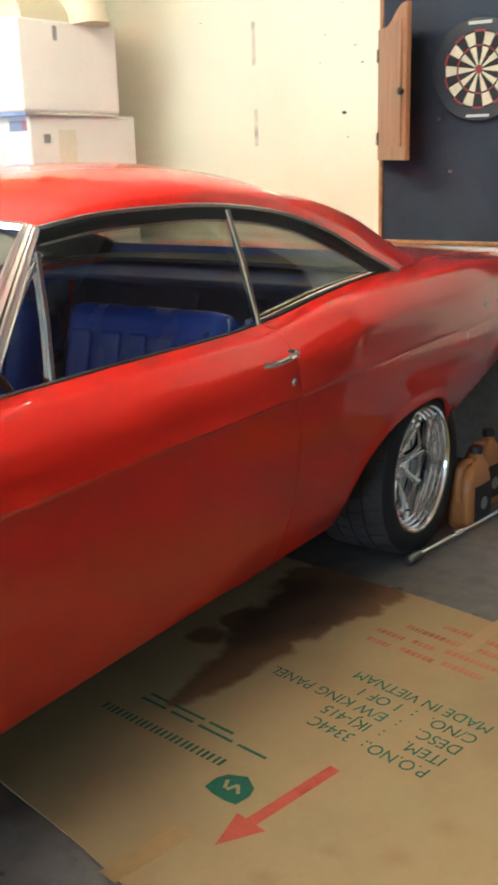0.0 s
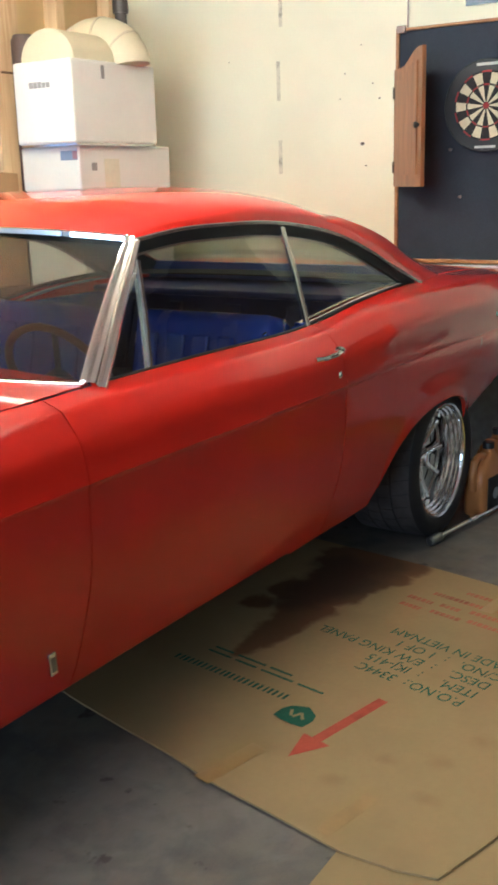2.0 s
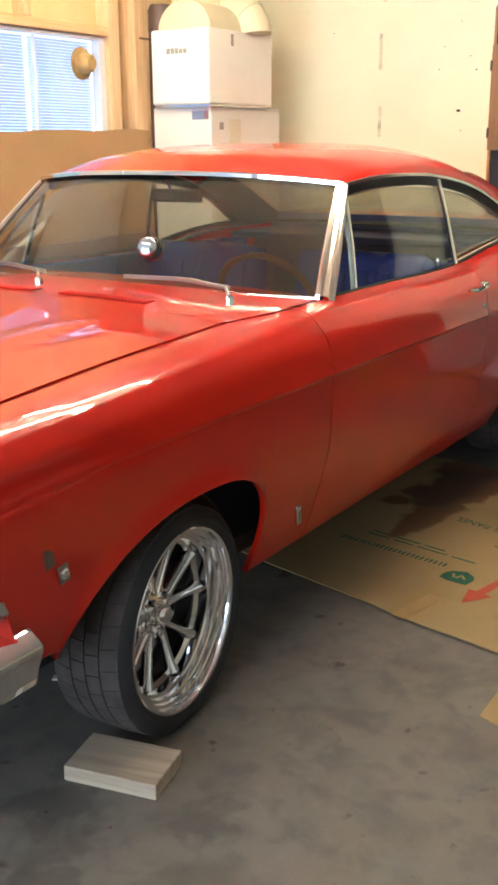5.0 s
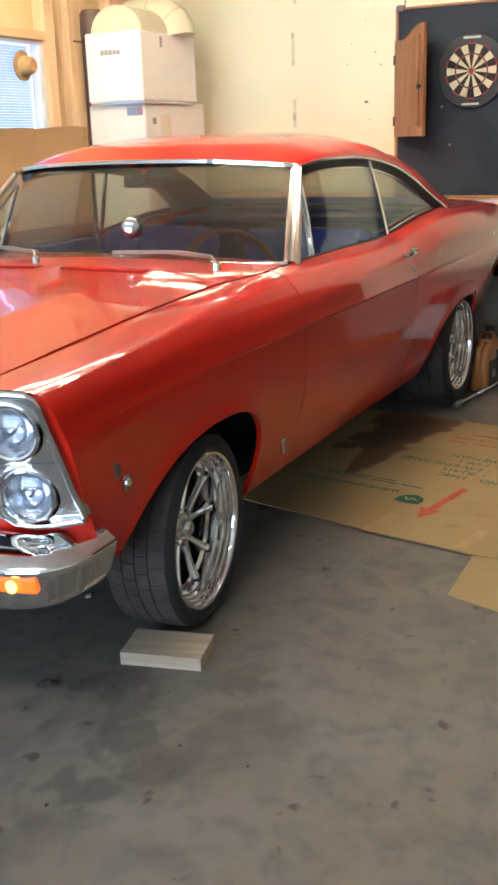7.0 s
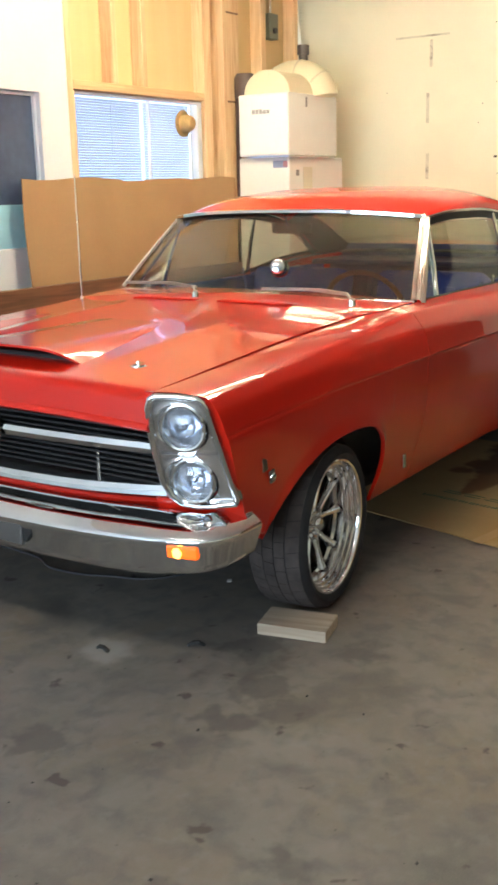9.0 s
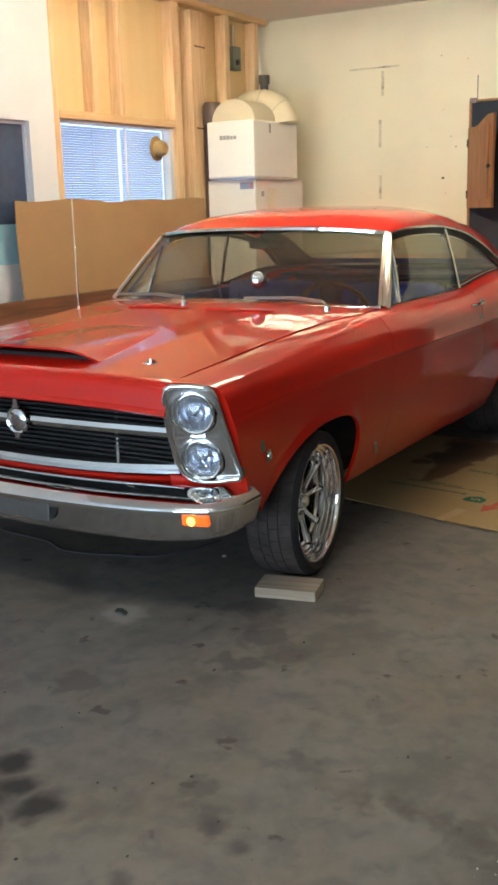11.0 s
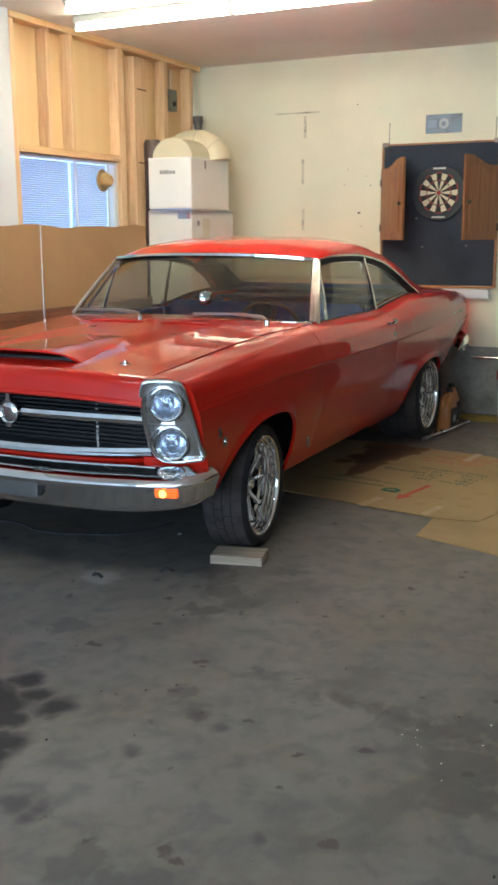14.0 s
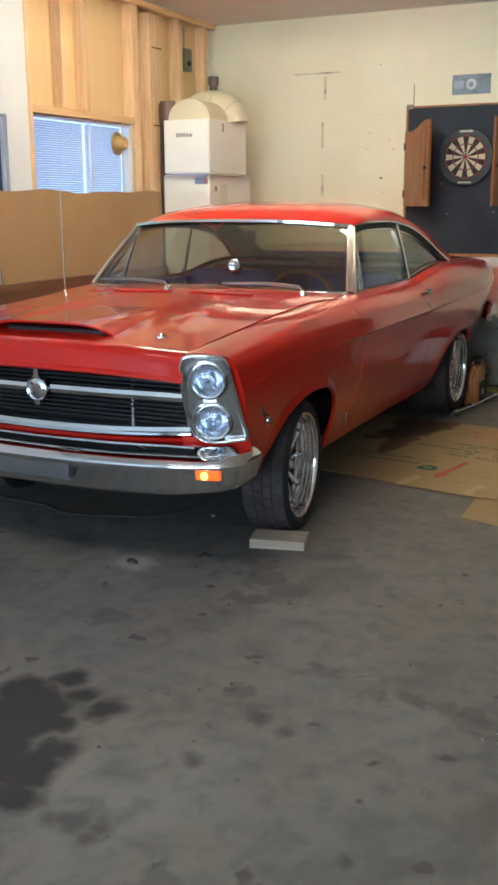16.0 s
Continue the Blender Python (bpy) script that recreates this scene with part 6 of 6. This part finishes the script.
part("board", box(-2.4, 2.5, -0.06, -0.02, 0.78, 1.015, 0.004), PLANK, plank)
for x in (-2.2, 0.0, 2.3):
    part("leg", box(x - 0.04, x + 0.04, -0.10, -0.065, 0, 0.98, 0.003), PLANK, plank)

block = tagged(part("wood_block", box(-0.078, 0.078, -0.125, 0.125, 0, 0.042, 0.003), BLOCK_WOOD), "pale wooden chock block in front of the tyre", "wood block")
block.matrix_world = pose(0.258, 0.816, 0.0005, 0, 0, 14)

# bar, jugs and bucket by the rear wheel
bar = thing("breaker_bar", "long steel bar with a socket end on the floor", "steel bar", look((-2.80, 0.835, 0.022), (-3.62, 0.955, 0.022)))
part("shaft", turned(lathe([(0, 0.0), (0.012, 0.0), (0.012, 0.84), (0, 0.84)], 14, "z"), pose(0, 0, -0.84)), SATIN, bar, smooth=True)
part("socket", turned(lathe([(0, -0.02), (0.022, -0.02), (0.022, 0.05), (0.013, 0.06), (0, 0.06)], 16, "z"), pose(0, 0, -0.04)), surface("dark_socket", (0.25, 0.25, 0.25), 0.35, 1.0), bar, smooth=True)
part("collar", turned(lathe([(0, 0.0), (0.02, 0.0), (0.02, 0.05), (0, 0.05)], 16, "z"), pose(0, 0, -0.36)), CHROME, bar, smooth=True)
part("tip", turned(lathe([(0, 0.0), (0.019, 0.0), (0.021, 0.02), (0.019, 0.04), (0, 0.04)], 16, "z"), pose(0, 0, -0.85)), CHROME, bar, smooth=True)


def jug(at):
    """A gold oil jug with a handle beside the neck, a dark label and a black cap."""
    j = thing("oil_jug", "gold plastic oil jug with a black cap and dark label", "oil jug", at, "oil jugs by the wheel")
    rows = []
    for z, w, d, dx in ((0.0, 0.088, 0.055, 0), (0.012, 0.095, 0.060, 0), (0.15, 0.096, 0.060, 0), (0.21, 0.092, 0.058, 0), (0.245, 0.075, 0.048, -0.01), (0.27, 0.045, 0.034, -0.03), (0.285, 0.024, 0.024, -0.045), (0.30, 0.023, 0.023, -0.045)):
        rows.append([(dx + w * math.copysign(abs(math.cos(a)) ** 0.5, math.cos(a)), d * math.copysign(abs(math.sin(a)) ** 0.5, math.sin(a)), z) for a in np.linspace(0, 2 * math.pi, 29)])
    bm = grid(rows)
    bmesh.ops.remove_doubles(bm, verts=bm.verts, dist=1e-5)
    bmesh.ops.holes_fill(bm, edges=bm.edges)
    part("body", bm, AMBER_JUG, j, smooth=True)
    part("cap", lathe([(0, 0.0), (0.027, 0.0), (0.027, 0.026), (0.024, 0.030), (0, 0.030)], 20, "z"), BLACK, j, "black screw cap", smooth=True).location = (-0.045, 0, 0.298)
    part("grip", sweep([(-0.01, 0, 0.262), (0.05, 0, 0.276), (0.088, 0, 0.258), (0.104, 0, 0.20), (0.092, 0, 0.125)], circle(0.019, 10), up=(0, 1, 0)), AMBER_JUG, j, smooth=True)
    part("label_patch", box(-0.075, 0.065, 0.0575, 0.0625, 0.035, 0.185, 0.001, 1), BLACK, j, "dark label")
    part("label_patch", turned(lathe([(0, 0.063), (0.028, 0.063), (0.028, 0.060), (0, 0.06)], 20, "y"), pose(-0.01, 0, 0.10)), surface("label_grey", (0.3, 0.3, 0.32), 0.4), j)
    return j


jug(pose(-3.33, 0.855, 0, 0, 0, -6))
jug(pose(-3.60, 0.800, 0, 0, 0, -9))
bucket = thing("bucket", "white plastic bucket with a red lid by the wall", "bucket", pose(-3.86, 1.27, 0))
part("pail", lathe([(0, 0.0), (0.120, 0.0), (0.14, 0.36), (0.132, 0.36), (0, 0.34)], 32, "z"), surface("white_plastic", (0.72, 0.72, 0.74), 0.4), bucket, smooth=True)
part("lid", lathe([(0, 0.365), (0.138, 0.365), (0.148, 0.36), (0.148, 0.42), (0.13, 0.44), (0, 0.44)], 32, "z"), surface("red_plastic", (0.40, 0.03, 0.03), 0.4), bucket, "red plastic lid", smooth=True)
rod = tagged(part("metal_rod", sweep([(-4.04, 0.86, 0.50), (-4.04, 2.2, 0.52)], circle(0.012)), SATIN), "thin metal rod lying along the stem wall", "metal rod")
for y in (1.2, 2.0):
    tagged(part("rod_bracket", box(X_BACK + 0.03, -4.025, y - 0.015, y + 0.015, 0.47, 0.51, 0.003), SATIN), "small steel bracket under the rod", "bracket", kind="structure")
wall_slab("floor_paint", blot([(-4.08, 0.75), (-3.88, 0.85), (-3.80, 1.0), (-3.78, 1.5), (-3.75, 2.4), (-4.09, 2.4)], 0.0005, 0.0015, 0.01), YELLOW, "worn yellow paint strip along the wall", "floor paint")

# marks on the floor
rng = random.Random(5)
BIT = surface("dark_grit", (0.03, 0.028, 0.026), 0.8)
PALE = surface("pale_grit", (0.62, 0.60, 0.56), 0.7)
bolt = thing("anchor_bolt", "dark bent anchor stub in the floor", "bolt", pose(0.747, 0.335, 0.001))
part("stub", sweep([(-0.01, -0.028, 0.0), (0, -0.012, 0.014), (0.004, 0.008, 0.016), (-0.004, 0.026, 0.0)], bar_section(0.016, 0.010)), BIT, bolt)
copy_thing(bolt, pose(0.55, 0.588, 0.001, 0, 0, 40))
grit = bmesh.new()
for k in range(70):
    x, y, r = rng.uniform(0.4, 3.2), rng.uniform(0.3, 3.2), rng.uniform(0.001, 0.0035)
    box(x - r, x + r * rng.uniform(0.6, 2), y - r, y + r, 0.0002, r * 0.8, bm=grit)
tagged(part("floor_grit", grit, BIT), "dark crumbs scattered on the concrete", "grit", kind="stuff")
pale = bmesh.new()
for k in range(12):
    x, y, r = rng.gauss(1.60, 0.10), rng.gauss(2.2, 0.12), rng.uniform(0.0008, 0.0032)
    box(x - r, x + r * rng.uniform(0.6, 2), y - r, y + r, 0.0002, r * 0.8, bm=pale)
tagged(part("floor_chips", pale, PALE), "pale chips scattered on the concrete", "chips", kind="stuff")
cable = tagged(part("cable", sweep([tuple(spline([(-0.85, 0.19), (-0.6, 0.22), (-0.34, 0.28), (0.0, 0.20), (0.15, 0.05), (0.22, -0.15)], y) + 0.012 * math.sin(y * 15) + 0.004 * math.sin(y * 31 + 1)) + (y, 0.005) for y in np.linspace(-0.85, 0.22, 60)], circle(0.004, 6)), surface("grey_cable", (0.045, 0.045, 0.052), 0.7), smooth=True), "thin grey cable lying under the car", "cable")
tagged(part("paper_scrap", turned(box(-0.012, 0.012, -0.009, 0.009, 0, 0.004, 0.001), pose(0.014, 0.346, 0.0005, 0, 0, 30)), PALE), "tiny white scrap on the floor", "scrap")

# ---- tube lamps ----
LAMP = glow("fluorescent_tube", (1.0, 0.87, 0.60), 66)
FIXTURE = surface("grey_fixture_steel", (0.42, 0.42, 0.40), 0.5)
LAMP_COOL = glow("cool_fluorescent_tube", (1.0, 0.91, 0.78), 56)


def tube_lamp(x, y, tubes, lit):
    """A strip fixture on the ceiling with one or two four-foot tubes, drawn along y."""
    lamp = thing("tube_lamp", "lit fluorescent tube in a white ceiling fixture", "ceiling lamp", pose(x, y, 2.95), "tube lamps on the ceiling")
    half = 0.026 if len(tubes) == 1 else 0.065
    for dx in tubes:
        part("tube", turned(lathe([(0, 0.01), (0.0190, 0.01), (0.0190, 1.200), (0, 1.200)], 16, "y"), pose(dx, 0, 0)), lit, lamp)
        for yy in (0.0, 1.205):
            part("tube_socket", box(dx - 0.016, dx + 0.016, yy - 0.009, yy + 0.009, -0.016, 0.031, 0.003), FIXTURE, lamp)
    part("fixture", box(-half, half, -0.012, 1.217, 0.032, 0.079, 0.006), FIXTURE, lamp, "pale grey steel fixture")
    return lamp


for x, y, tubes, lit in ((-1.84, -1.49, (0.0,), LAMP), (-1.86, -0.265, (0.0,), LAMP), (-1.32, -1.17, (-0.036, 0.036), LAMP), (-1.34, 0.055, (-0.036, 0.036), LAMP), (2.40, -0.60, (0.0,), LAMP_COOL), (2.40, 0.64, (0.0,), LAMP_COOL)):
    tube_lamp(x, y, tubes, lit)
